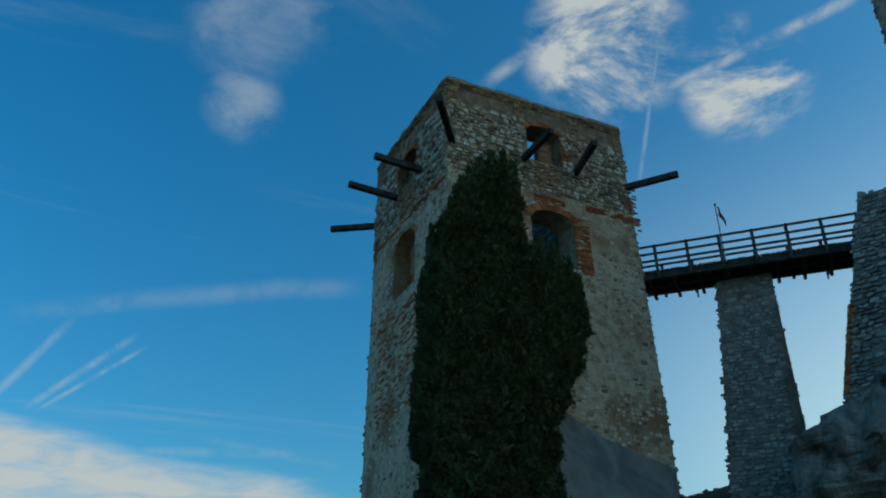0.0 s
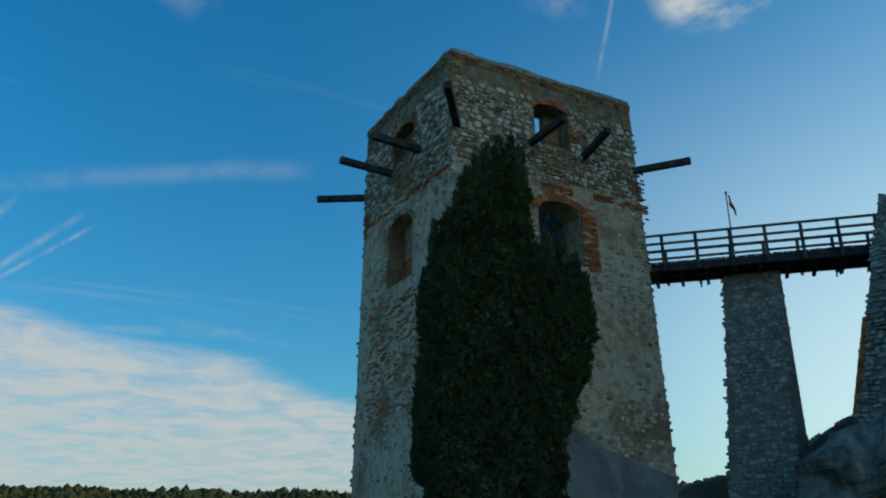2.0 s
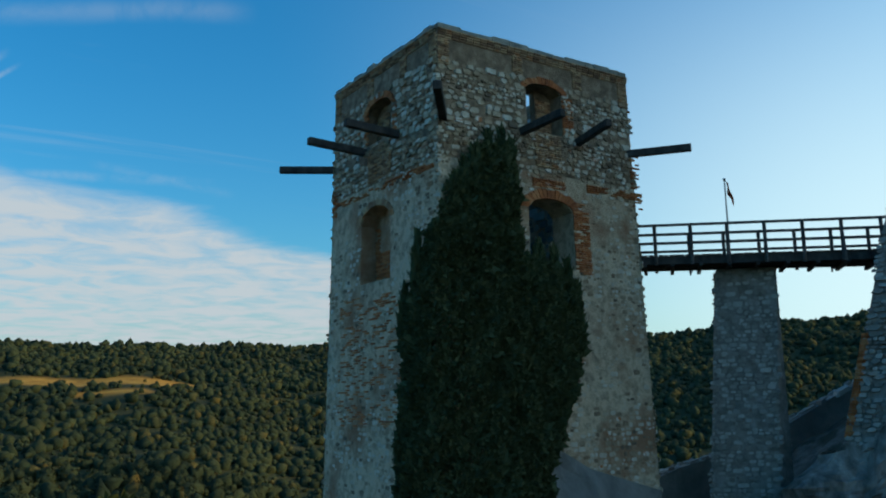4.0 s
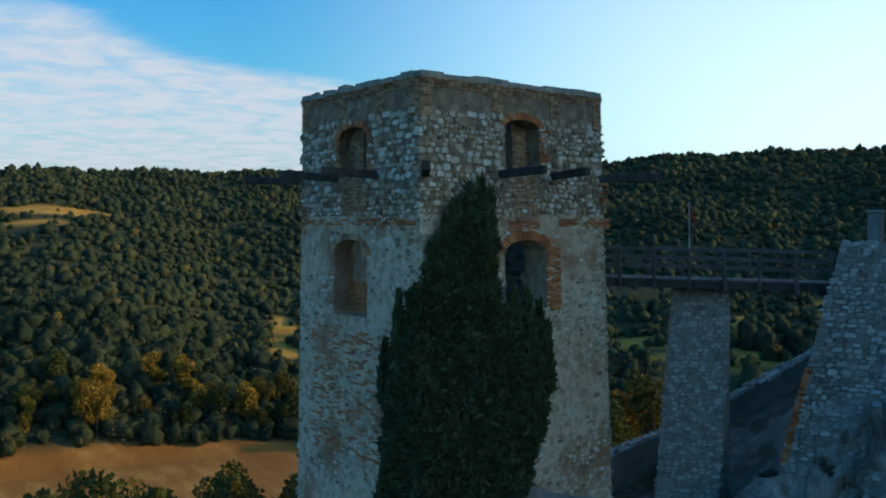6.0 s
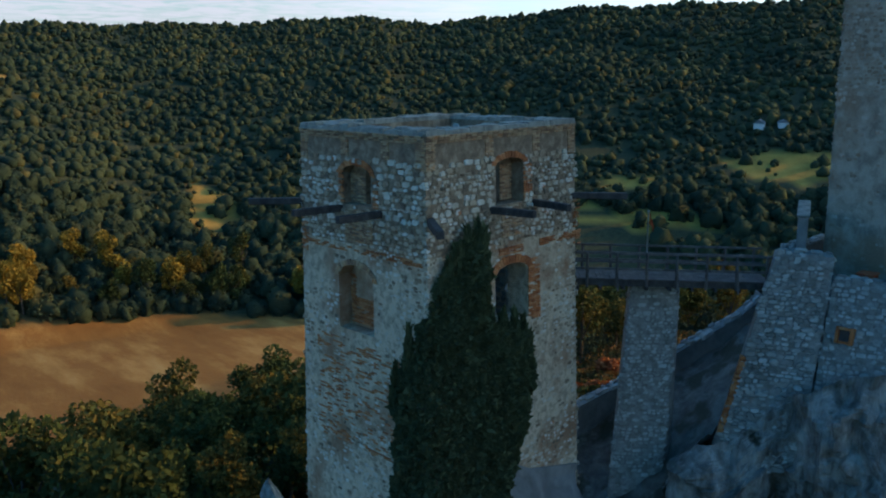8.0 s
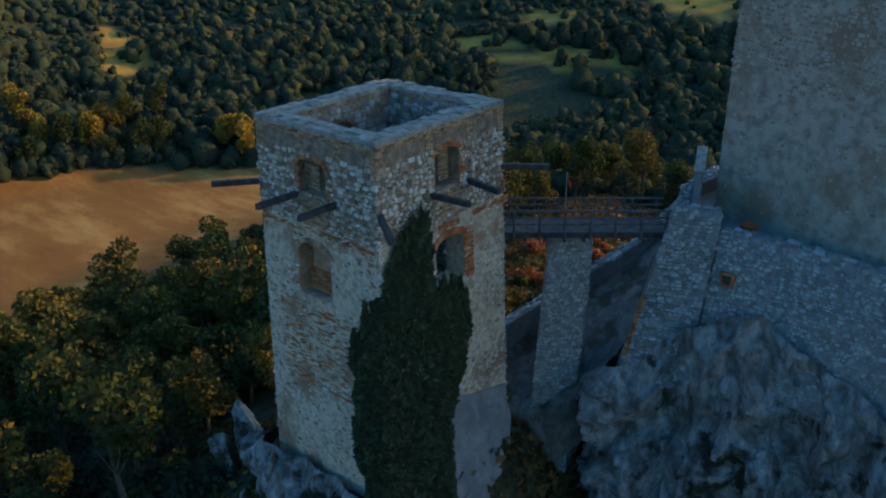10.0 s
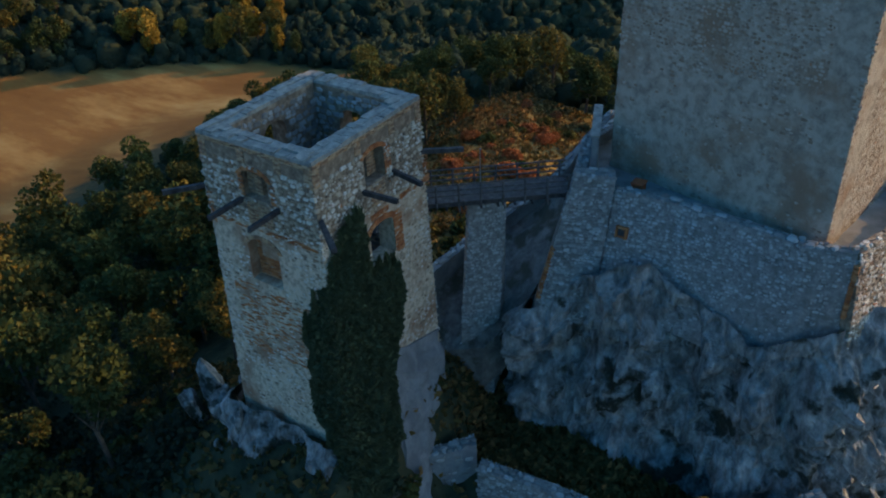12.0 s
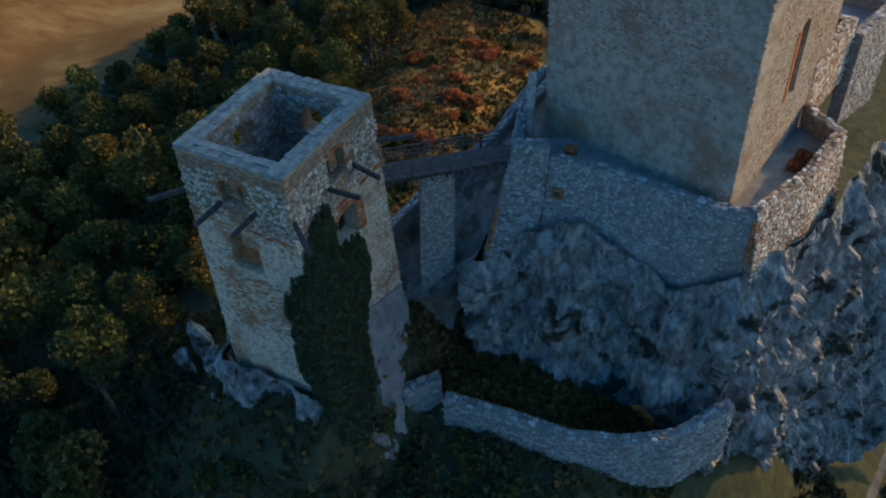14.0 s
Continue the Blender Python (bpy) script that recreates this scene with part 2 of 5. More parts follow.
STONE = material("limestone_rubble", [(0.04, (0.17, 0.12, 0.085)), (0.22, (0.33, 0.225, 0.145)), (0.42, (0.52, 0.385, 0.26)), (0.62, (0.58, 0.48, 0.365)), (0.82, (0.67, 0.595, 0.485)), (0.94, (0.80, 0.75, 0.66)), (0.985, (0.52, 0.20, 0.085))], 3.5, 8, 0.9, 0.6, 22, island=0.85, second=(0.34, 0.17, 0.085), second_scale=0.55, second_range=(0.50, 0.85))
STONE_GREY = material("grey_rubble", [(0.05, (0.17, 0.15, 0.13)), (0.35, (0.26, 0.24, 0.21)), (0.60, (0.34, 0.32, 0.285)), (0.88, (0.48, 0.455, 0.415))], 3.0, 8, 0.9, 0.6, 22, island=0.7)
STONE_ONE = material("loose_limestone", [(0.04, (0.17, 0.12, 0.085)), (0.22, (0.33, 0.225, 0.145)), (0.42, (0.52, 0.385, 0.26)), (0.62, (0.58, 0.48, 0.365)), (0.82, (0.67, 0.595, 0.485)), (0.94, (0.80, 0.75, 0.66)), (0.985, (0.52, 0.20, 0.085))], 3.5, 8, 0.9, 0.6, 22, objrand=0.85, second=(0.34, 0.17, 0.085), second_scale=0.55, second_range=(0.50, 0.85))
KEEP_STONE = material("brown_keep_rubble", [(0.04, (0.19, 0.135, 0.095)), (0.3, (0.31, 0.225, 0.155)), (0.6, (0.40, 0.32, 0.24)), (0.9, (0.50, 0.43, 0.345)), (0.98, (0.42, 0.19, 0.10))], 3.5, 8, 0.9, 0.6, 22, island=0.75, second=(0.30, 0.17, 0.10), second_scale=0.4, second_range=(0.50, 0.75))
BRICK = material("old_brick", [(0.2, (0.220, 0.117, 0.072)), (0.45, (0.455, 0.260, 0.144)), (0.65, (0.579, 0.390, 0.227)), (0.85, (0.524, 0.221, 0.096))], 4.0, 6, 0.9, 0.5, 30, island=0.6)
BRICK_RED = material("orange_brick", [(0.2, (0.30, 0.09, 0.035)), (0.5, (0.52, 0.16, 0.055)), (0.8, (0.58, 0.24, 0.10))], 4.0, 6, 0.9, 0.5, 30, island=0.6)
COPING = material("weathered_coping", [(0.3, (0.143, 0.131, 0.112)), (0.5, (0.286, 0.263, 0.216)), (0.7, (0.439, 0.394, 0.317))], 2.2, 9, 0.9, 0.7, 12, bump_dist=0.05)
TIMBER = material("dark_timber", [(0.3, (0.03, 0.027, 0.026)), (0.55, (0.07, 0.06, 0.055)), (0.8, (0.13, 0.115, 0.10))], 3.0, 6, 0.8, 0.5, 14, stretch=(1, 1, 0.6))
RAIL = material("rail_timber", [(0.3, (0.06, 0.05, 0.045)), (0.55, (0.12, 0.10, 0.09)), (0.8, (0.2, 0.18, 0.16))], 3.0, 6, 0.75, 0.4, 14)
RENDER = material("cement_render", [(0.3, (0.156, 0.150, 0.139)), (0.5, (0.234, 0.231, 0.217)), (0.7, (0.312, 0.300, 0.277))], 1.1, 10, 0.95, 0.6, 8, second=(0.17, 0.165, 0.16), second_scale=0.5, bump_dist=0.05)
ROCK = material("grey_cliff_rock", [(0.28, (0.06, 0.056, 0.050)), (0.42, (0.17, 0.16, 0.14)), (0.54, (0.32, 0.30, 0.27)), (0.68, (0.52, 0.49, 0.44))], 1.5, 13, 0.9, 1.0, 4, second=(0.036, 0.040, 0.026), second_scale=0.42, second_range=(0.53, 0.62), bump_dist=0.22, stretch=(1, 1, 0.42))
METAL = material("grey_metal", [(0.3, (0.25, 0.25, 0.25)), (0.7, (0.4, 0.4, 0.4))], 3.0, 4, 0.45, 0.1, 20, metal=0.8)
RED = material("red_paint", [(0.3, (0.35, 0.06, 0.025)), (0.7, (0.5, 0.12, 0.04))], 4.0, 4, 0.6, 0.2, 20)
PALE = material("pale_wall_paint", [(0.3, (0.6, 0.6, 0.58)), (0.7, (0.78, 0.78, 0.76))], 2.0, 4, 0.7, 0.2, 20)
SLATE = material("grey_roof", [(0.3, (0.12, 0.12, 0.125)), (0.7, (0.22, 0.22, 0.22))], 2.0, 4, 0.7, 0.2, 20)
BARK = material("bark", [(0.3, (0.05, 0.04, 0.03)), (0.7, (0.14, 0.11, 0.08))], 3.0, 6, 0.95, 0.6, 12)
PATH_M = material("worn_path", [(0.3, (0.17, 0.16, 0.14)), (0.55, (0.27, 0.255, 0.23)), (0.8, (0.35, 0.33, 0.30))], 1.0, 10, 0.95, 0.4, 10)
LEAF = foliage("broadleaf", (0.038, 0.054, 0.020), (0.095, 0.115, 0.034), (0.26, 0.16, 0.035), 0.5, 0.95)
LEAF_GOLD = foliage("golden_leaf", (0.12, 0.095, 0.02), (0.26, 0.19, 0.035), (0.42, 0.25, 0.04), 0.4, 0.7)
LEAF_FAR = foliage("far_broadleaf", (0.030, 0.046, 0.030), (0.072, 0.088, 0.044), (0.19, 0.125, 0.03), 0.0, 0.80, 0.35, 0.8)
LEAF_RED = foliage("rusty_bush", (0.16, 0.06, 0.02), (0.30, 0.12, 0.04), (0.40, 0.13, 0.05), 0.3, 0.6)
CYPRESS = foliage("dark_evergreen", (0.070, 0.088, 0.046), (0.150, 0.170, 0.078), (0.17, 0.16, 0.07), 0.0, 0.9, 0.35, 6.0)
GRASS = foliage("dry_grass", (0.05, 0.05, 0.018), (0.16, 0.12, 0.04), (0.36, 0.17, 0.06), 0.0, 0.62, 0.4)


def mesh_from(name, verts, faces, mat, parent=None, label="", smooth=False):
    me = bpy.data.meshes.new(name)
    me.from_pydata(verts, [], faces)
    me.update()
    me.materials.append(mat)
    if smooth:
        me.polygons.foreach_set("use_smooth", [True] * len(me.polygons))
    ob = new(name, me)
    if parent is not None:
        ob.parent = parent
    if label:
        tagged(ob, label)
    return ob


def part(name, bm, mat, parent=None, label="", smooth=False):
    me = bpy.data.meshes.new(name)
    bmesh.ops.recalc_face_normals(bm, faces=bm.faces)
    bm.to_mesh(me)
    bm.free()
    me.materials.append(mat)
    if smooth:
        me.polygons.foreach_set("use_smooth", [True] * len(me.polygons))
    ob = new(name, me)
    if parent is not None:
        ob.parent = parent
    if label:
        tagged(ob, label)
    return ob


def empty(name, label, category, group="", kind="", at=(0, 0, 0)):
    ob = new(name)
    ob.location = at
    return tagged(ob, label, category, group, kind)


def add_box(bm, m, size, bevel=0.0):
    r = bmesh.ops.create_cube(bm, size=1.0, matrix=m @ Matrix.Diagonal((*size, 1)))
    if bevel:
        es = list({e for v in r["verts"] for e in v.link_edges})
        bmesh.ops.bevel(bm, geom=es, offset=bevel, segments=1, affect="EDGES")


def along(a, b):
    """A pose at the middle of a to b whose x axis runs along it, z as near up as can be."""
    a, b = Vector(a), Vector(b)
    x = (b - a).normalized()
    y = Vector((0, 0, 1)).cross(x)
    y = y.normalized() if y.length > 1e-4 else Vector((0, 1, 0))
    z = x.cross(y)
    return Matrix.Translation((a + b) / 2) @ Matrix((x, y, z)).transposed().to_4x4()


def bar(bm, a, b, w, h, bevel=0.0):
    add_box(bm, along(a, b), ((Vector(b) - Vector(a)).length, w, h), bevel)


# ---- masonry ----
def wall_panel(width, z0, z1, thick, openings, steps=8):
    """Hexahedra for a wall in the plane u, z with openings (u0, u1, v0, v1, rise): rise lifts an arch over v1. Depth runs 0 to thick."""
    cuts = {0.0, width}
    for u0, u1, v0, v1, rise in openings:
        n = steps if rise else 1
        cuts |= {u0 + (u1 - u0) * i / n for i in range(n + 1)}
    cuts = sorted(cuts)
    vs, fs = [], []

    def top(o, u):
        f = (u - (o[0] + o[1]) / 2) / ((o[1] - o[0]) / 2)
        return o[3] + o[4] * math.sqrt(max(0, 1 - f * f))

    for a, b in zip(cuts, cuts[1:]):
        mid = (a + b) / 2
        inside = sorted((o for o in openings if o[0] < mid < o[1]), key=lambda o: o[2])
        lows, spans = (z0, z0), []
        for o in inside:
            spans.append((lows, (o[2], o[2])))
            lows = (top(o, a), top(o, b))
        spans.append((lows, (z1, z1)))
        for (la, lb), (ha, hb) in spans:
            i = len(vs)
            for d in (0, thick):
                vs += [(a, d, la), (b, d, lb), (b, d, hb), (a, d, ha)]
            fs += [(i, i + 1, i + 2, i + 3), (i + 5, i + 4, i + 7, i + 6), (i + 1, i, i + 4, i + 5), (i + 3, i + 2, i + 6, i + 7), (i + 2, i + 1, i + 5, i + 6), (i, i + 3, i + 7, i + 4)]
    # strips that touch share their corners
    seen, index, out = {}, [], []
    for p in vs:
        k = tuple(round(c, 4) for c in p)
        if k not in seen:
            seen[k] = len(out)
            out.append(p)
        index.append(seen[k])
    return out, [tuple(index[i] for i in f) for f in fs]


def stone_shape(rng, w, h, proud):
    """An irregular eight-cornered stone: a base ring in the wall and a smaller, uneven face."""
    c = min(w, h) * rng.uniform(0.16, 0.42)
    ring = [(-w / 2 + c, -h / 2), (w / 2 - c, -h / 2), (w / 2, -h / 2 + c), (w / 2, h / 2 - c), (w / 2 - c, h / 2), (-w / 2 + c, h / 2), (-w / 2, h / 2 - c), (-w / 2, -h / 2 + c)]
    j = min(w, h) * 0.13
    ring = [(x + rng.uniform(-j, j), y + rng.uniform(-j, j)) for x, y in ring]
    tx, ty = rng.uniform(-0.25, 0.25) * proud / w, rng.uniform(-0.3, 0.3) * proud / h
    vs = [(x, y, -0.05) for x, y in ring] + [(x * 0.80, y * 0.78, proud * rng.uniform(0.75, 1.15) + x * tx + y * ty) for x, y in ring]
    fs = [(k, (k + 1) % 8, 8 + (k + 1) % 8, 8 + k) for k in range(8)] + [tuple(range(8, 16))]
    return vs, fs


def rubble(rng, width, z0, z1, place, want, row=(0.15, 0.30), ratio=(0.8, 2.2), proud=(0.02, 0.07)):
    """Rows of uneven stones over a wall. place(u, z, d) gives the world point; want(u, z) the chance that a stone shows there."""
    vs, fs, marks = [], [], []
    z = z0
    while z < z1 - 0.06:
        h = min(rng.uniform(*(row(z) if callable(row) else row)), z1 - z)
        u = rng.uniform(-0.2, 0)
        while u < width:
            hh = h * rng.uniform(0.8, 1.08)
            w = hh * rng.uniform(*ratio)
            cu, cz = u + w / 2, z + h / 2 + rng.uniform(-0.25, 0.25) * h
            u += w + rng.uniform(0.0, 0.03)
            if -0.04 < cu - w / 2 + 0.1 and cu + w / 2 < width + 0.12 and rng.random() < want(cu, cz):
                s, f = stone_shape(rng, w * 0.98, hh * 0.96, rng.uniform(*(proud(cz) if callable(proud) else proud)))
                i = len(vs)
                vs += [place(cu + x, cz + y, d) for x, y, d in s]
                fs += [tuple(i + k for k in q) for q in f]
                marks.append((cu, cz))
        z += h
    return vs, fs, marks


def bricks(rng, width, z0, z1, place, want=lambda u, z: 1.0, size=(0.26, 0.07), proud=0.015):
    vs, fs = [], []
    n, z = 0, z0
    while z < z1 - 0.02:
        u = -(n % 2) * size[0] / 2
        while u < width:
            a, b = max(u, 0), min(u + size[0] - 0.015, width)
            u += size[0]
            if b - a < 0.05 or rng.random() > want((a + b) / 2, z):
                continue
            p = proud * rng.uniform(0.5, 1.6)
            t = min(z + size[1] - 0.014, z1)
            i = len(vs)
            vs += [place(x, y, d) for d, e in ((-0.03, 0), (p, 0.006)) for x, y in ((a + e, z + e), (b - e, z + e), (b - e, t - e), (a + e, t - e))]
            fs += [tuple(i + k for k in q) for q in ((0, 1, 5, 4), (1, 2, 6, 5), (2, 3, 7, 6), (3, 0, 4, 7), (4, 5, 6, 7))]
        z += size[1]
        n += 1
    return vs, fs


# ---- ground ----
def smooth(e0, e1, x):
    t = min(1.0, max(0.0, (x - e0) / (e1 - e0)))
    return t * t * (3 - 2 * t)


def seg_dist(x, y, ax, ay, bx, by):
    dx, dy = bx - ax, by - ay
    t = min(1.0, max(0.0, ((x - ax) * dx + (y - ay) * dy) / (dx * dx + dy * dy)))
    return math.hypot(x - ax - t * dx, y - ay - t * dy), t


VALLEY = -38.0


def ridge_height(az):
    """Height of the wooded ridge behind the valley, by the compass direction from the castle."""
    return 46 + 8 * smooth(46, 34, az) + 4 * math.exp(-((az - 52) / 4) ** 2) + 0.8 * math.sin(az * 0.9 + 1)


def field_near(az):
    return 130 - 0.9 * (az - 45)


def field_far(az):
    return 143 + 42 * math.sqrt(min(1.0, max(0.0, (az - 37) / 27)))


def on_field(x, y):
    az, r = math.degrees(math.atan2(y, x)), math.hypot(x, y)
    return 37 < az < 118 and field_near(az) < r < field_far(az)


CLEARINGS = [(66, 380, 46, 15), (72, 344, 18, 6), (116, 221, 8, 15), (200, 144, 15, 6), (205, 112, 18, 6), (196, 126, 12, 4), (264, 94, 26, 14), (224, 138, 10, 5), (166, 176, 7, 3)]


def in_clearing(x, y, pad=1.0):
    for cx, cy, a, b in CLEARINGS:
        t = math.atan2(cy, cx)
        dx, dy = x - cx, y - cy
        u, v = -dx * math.sin(t) + dy * math.cos(t), dx * math.cos(t) + dy * math.sin(t)
        if (u / a) ** 2 + (v / b) ** 2 < pad * (1 + 1.1 * noise.noise((x * 0.08, y * 0.08, 5))):
            return True
    return False


def ground_z(x, y):
    r, az = math.hypot(x, y), math.degrees(math.atan2(y, x))
    rise = max(0.0, r - 180)
    top = ridge_height(az) if -60 < az < 150 else 40
    far = (top - VALLEY) * (min(rise, 330) / 330) ** (1.05 - 0.3 * smooth(62, 76, az))
    far -= 0.06 * max(0.0, r - 540)
    far *= 1 + 0.10 * noise.noise((x * 0.011, y * 0.011, 0)) * smooth(200, 320, r) * smooth(490, 400, r)
    far += 3.5 * noise.noise((x * 0.018, y * 0.018, 3)) * smooth(190, 260, r) * smooth(500, 420, r)
    # the castle hill: a short spur that falls off on all sides
    d, t = seg_dist(x, y, 4, 1, 62, 26)
    crest = 4.5 - 12 * t
    hill = (crest - VALLEY) * max(0.0, 1 - max(0.0, d - 2.5) / 96) ** 1.2
    z = VALLEY + max(far, 0) + hill
    # the near side drops away below the walls
    front = smooth(-1.0, -15.0, x * 0.72 + (y + 4) * 0.69) if y < 12 else 0
    z -= front * 8.5
    z -= 7.0 * smooth(-21.5, -30, y) * smooth(60, 20, abs(x - 15))
    z -= 3.2 * smooth(-1.5, -9, x) * smooth(25, 5, abs(y - 8))
    if x < 16:
        # the walled yard, and the bank outside its wall
        t = smooth(5.0, 6.2, x - 0.09 * max(0.0, -y - 8))
        yard = -1.0 * t + (1 - t) * (-2.0 - 0.28 * max(0.0, 5 - x) - 0.12 * max(0.0, -y - 6))
        z = min(z, z + (yard - z) * smooth(-0.6, -3.2, y) * smooth(-14, -6, x))
    return z + 0.5 * noise.noise((x * 0.15, y * 0.15, 1)) * smooth(140, 90, r) + 0.18 * noise.noise((x * 0.7, y * 0.7, 2)) * smooth(70, 40, r)


GROUND = bpy.data.materials.new("ground_cover")
GROUND.use_nodes = True
gn, gl = GROUND.node_tree.nodes, GROUND.node_tree.links
gb = gn["Principled BSDF"]
gb.inputs["Roughness"].default_value, gb.inputs["Specular IOR Level"].default_value = 0.95, 0.1
gpos = gn.new("ShaderNodeNewGeometry").outputs["Position"]


def gnoise(scale, stretch=(1, 1, 1), detail=6):
    mp = gn.new("ShaderNodeMapping")
    mp.inputs["Scale"].default_value = stretch
    gl.new(gpos, mp.inputs[0])
    n = gn.new("ShaderNodeTexNoise")
    n.inputs["Scale"].default_value, n.inputs["Detail"].default_value, n.inputs["Roughness"].default_value = scale, detail, 0.65
    gl.new(mp.outputs[0], n.inputs["Vector"])
    return n.outputs["Fac"]


def gramp(fac, stops):
    r = gn.new("ShaderNodeValToRGB")
    while len(r.color_ramp.elements) < len(stops):
        r.color_ramp.elements.new(0.5)
    for e, (p, c) in zip(r.color_ramp.elements, stops):
        e.position, e.color = p, (*c, 1)
    gl.new(fac, r.inputs[0])
    return r.outputs[0]


def gmix(fac, a, b):
    m = gn.new("ShaderNodeMix")
    m.data_type = "RGBA"
    gl.new(fac, m.inputs["Factor"])
    gl.new(a, m.inputs["A"])
    gl.new(b, m.inputs["B"])
    return m.outputs["Result"]


zone = gn.new("ShaderNodeVertexColor")
zone.layer_name = "zone"
zs = gn.new("ShaderNodeSeparateColor")
gl.new(zone.outputs[0], zs.inputs[0])
scrub = gramp(gnoise(0.8), [(0.3, (0.028, 0.034, 0.020)), (0.5, (0.048, 0.055, 0.028)), (0.7, (0.085, 0.075, 0.038))])
soil = gramp(gnoise(0.09, (1.0, 0.35, 1)), [(0.3, (0.21, 0.085, 0.022)), (0.52, (0.30, 0.13, 0.034)), (0.62, (0.42, 0.21, 0.06)), (0.75, (0.50, 0.30, 0.10))])
meadow = gramp(gnoise(0.12), [(0.3, (0.26, 0.135, 0.03)), (0.5, (0.46, 0.24, 0.05)), (0.7, (0.58, 0.32, 0.07))])
gcol = gmix(zs.outputs[0], scrub, soil)
gcol = gmix(zs.outputs[1], gcol, meadow)
gl.new(gcol, gb.inputs["Base Color"])
gbump = gn.new("ShaderNodeBump")
gbump.inputs["Strength"].default_value, gbump.inputs["Distance"].default_value = 0.7, 0.25
gl.new(gnoise(2.0, detail=8), gbump.inputs["Height"])
gl.new(gbump.outputs[0], gb.inputs["Normal"])

# one sheet: rings round the castle, fine near it and coarse at the horizon
rings = [0.0]
while rings[-1] < 2600:
    rings.append(rings[-1] + max(0.7, rings[-1] * 0.022))
SPOKES = 360
gverts, gfaces, gzone = [], [], []
for r in rings:
    for k in range(SPOKES):
        a = 2 * math.pi * k / SPOKES
        x, y = r * math.cos(a), r * math.sin(a)
        gverts.append((x, y, ground_z(x, y)))
        dry = 0.55 * smooth(14, 8, seg_dist(x, y, 14, 7, 60, 20)[0]) * smooth(-0.3, 0.25, noise.noise((x * 0.22, y * 0.22, 6))) if r < 90 and y > 2 else 0.0
        gzone.append((1.0 if on_field(x, y) else 0.0, 1.0 if in_clearing(x, y) else dry, 0.0, 1.0))
for i in range(len(rings) - 1):
    for k in range(SPOKES):
        k2 = (k + 1) % SPOKES
        q = (i * SPOKES + k, (i + 1) * SPOKES + k, (i + 1) * SPOKES + k2, i * SPOKES + k2)
        gfaces.append(q if i else q[:1] + q[1:3])
ground = mesh_from("ground", gverts, gfaces, GROUND, smooth=True)
layer = ground.data.color_attributes.new("zone", "FLOAT_COLOR", "POINT")
layer.data.foreach_set("color", [c for z in gzone for c in z])
tagged(ground, "wooded valley floor with a ploughed field and dry meadows", "ground", kind="structure")


# ---- the gate tower ----
TOP = 20.0
TW, TD, TT, TB = 7.75, 6.6, 0.95, -1.5


def batter(x, y, z):
    k = 1 + 0.0042 * max(0.0, TOP - z)
    return ((x - 4.0) * k + 4.0, (y - 3.3) * (k + 0.0030 * max(0.0, TOP - z)) + 3.3, z)


FACES = {
    "front": lambda u, z, d: batter(u, -d, z),
    "side": lambda u, z, d: batter(-d, TD - u, z),
    "back": lambda u, z, d: batter(TW - u, TD + d, z),
    "east": lambda u, z, d: batter(TW + d, u, z),
}
OPEN = {
    "front": [(3.3, 4.75, 17.25, 18.65, 0.22), (3.2, 4.95, 12.9, 14.75, 0.35)],
    "side": [(2.36, 3.92, 17.3, 18.4, 0.30), (2.1, 3.95, 12.7, 14.65, 0.5)],
    "back": [(3.2, 4.7, 17.2, 18.5, 0.5)],
    "east": [(2.6, 4.2, 17.2, 18.4, 0.45)],
}
SPAN = {"front": TW, "side": TD, "back": TW, "east": TD}
tower = empty("stone_tower", "tall square roofless tower of rubble stone with peeling plaster", "tower")
for side in FACES:
    inset = 0.0 if side in ("front", "back") else TT
    width = SPAN[side] - 2 * inset
    ops = [(a - inset, b - inset, c, d, e) for a, b, c, d, e in OPEN[side]]
    put_at = FACES[side]
    for lo, hi, mat in ((TB, 15.9, PLASTER), (15.9, TOP - 0.12, MORTAR)):
        v, f = wall_panel(width, lo, hi, TT, [o for o in ops if lo <= o[2] < hi])
        mesh_from("wall", [put_at(u + inset, z, -d) for u, d, z in v], f, mat, tower)
# blocked arch in the side wall: a shallow recess is cut as a thin skin of its own around it
rng = random.Random(5)


def plastered(side, u, z):
    """Chance that bare stones show, by the large patches of plaster left on each face."""
    n = noise.noise((u * 0.42, z * 0.36, 7 if side == "front" else 13))
    n2 = noise.noise((u * 1.3, z * 1.3, 21))
    if z > 19.0:
        return 0.35 + 0.3 * n2
    if z > 15.9:
        return 0.95
    if side == "side":
        if 13.9 < z < 15.4:
            return 0.10 + (0.6 if n > 0.25 else 0)
        return (0.62 if n + 0.45 * n2 > 0.0 else 0.10) * smooth(3.5, 8.0, z) + 0.06
    return (0.72 if n + 0.45 * n2 > -0.12 else 0.16) * smooth(3.0, 7.0, z) + 0.08


def clear_of(side, u, z, pad=0.08):
    for a, b, c, d, e in OPEN[side]:
        if a - pad < u < b + pad and c - pad < z < d + e + pad:
            return False
    return True


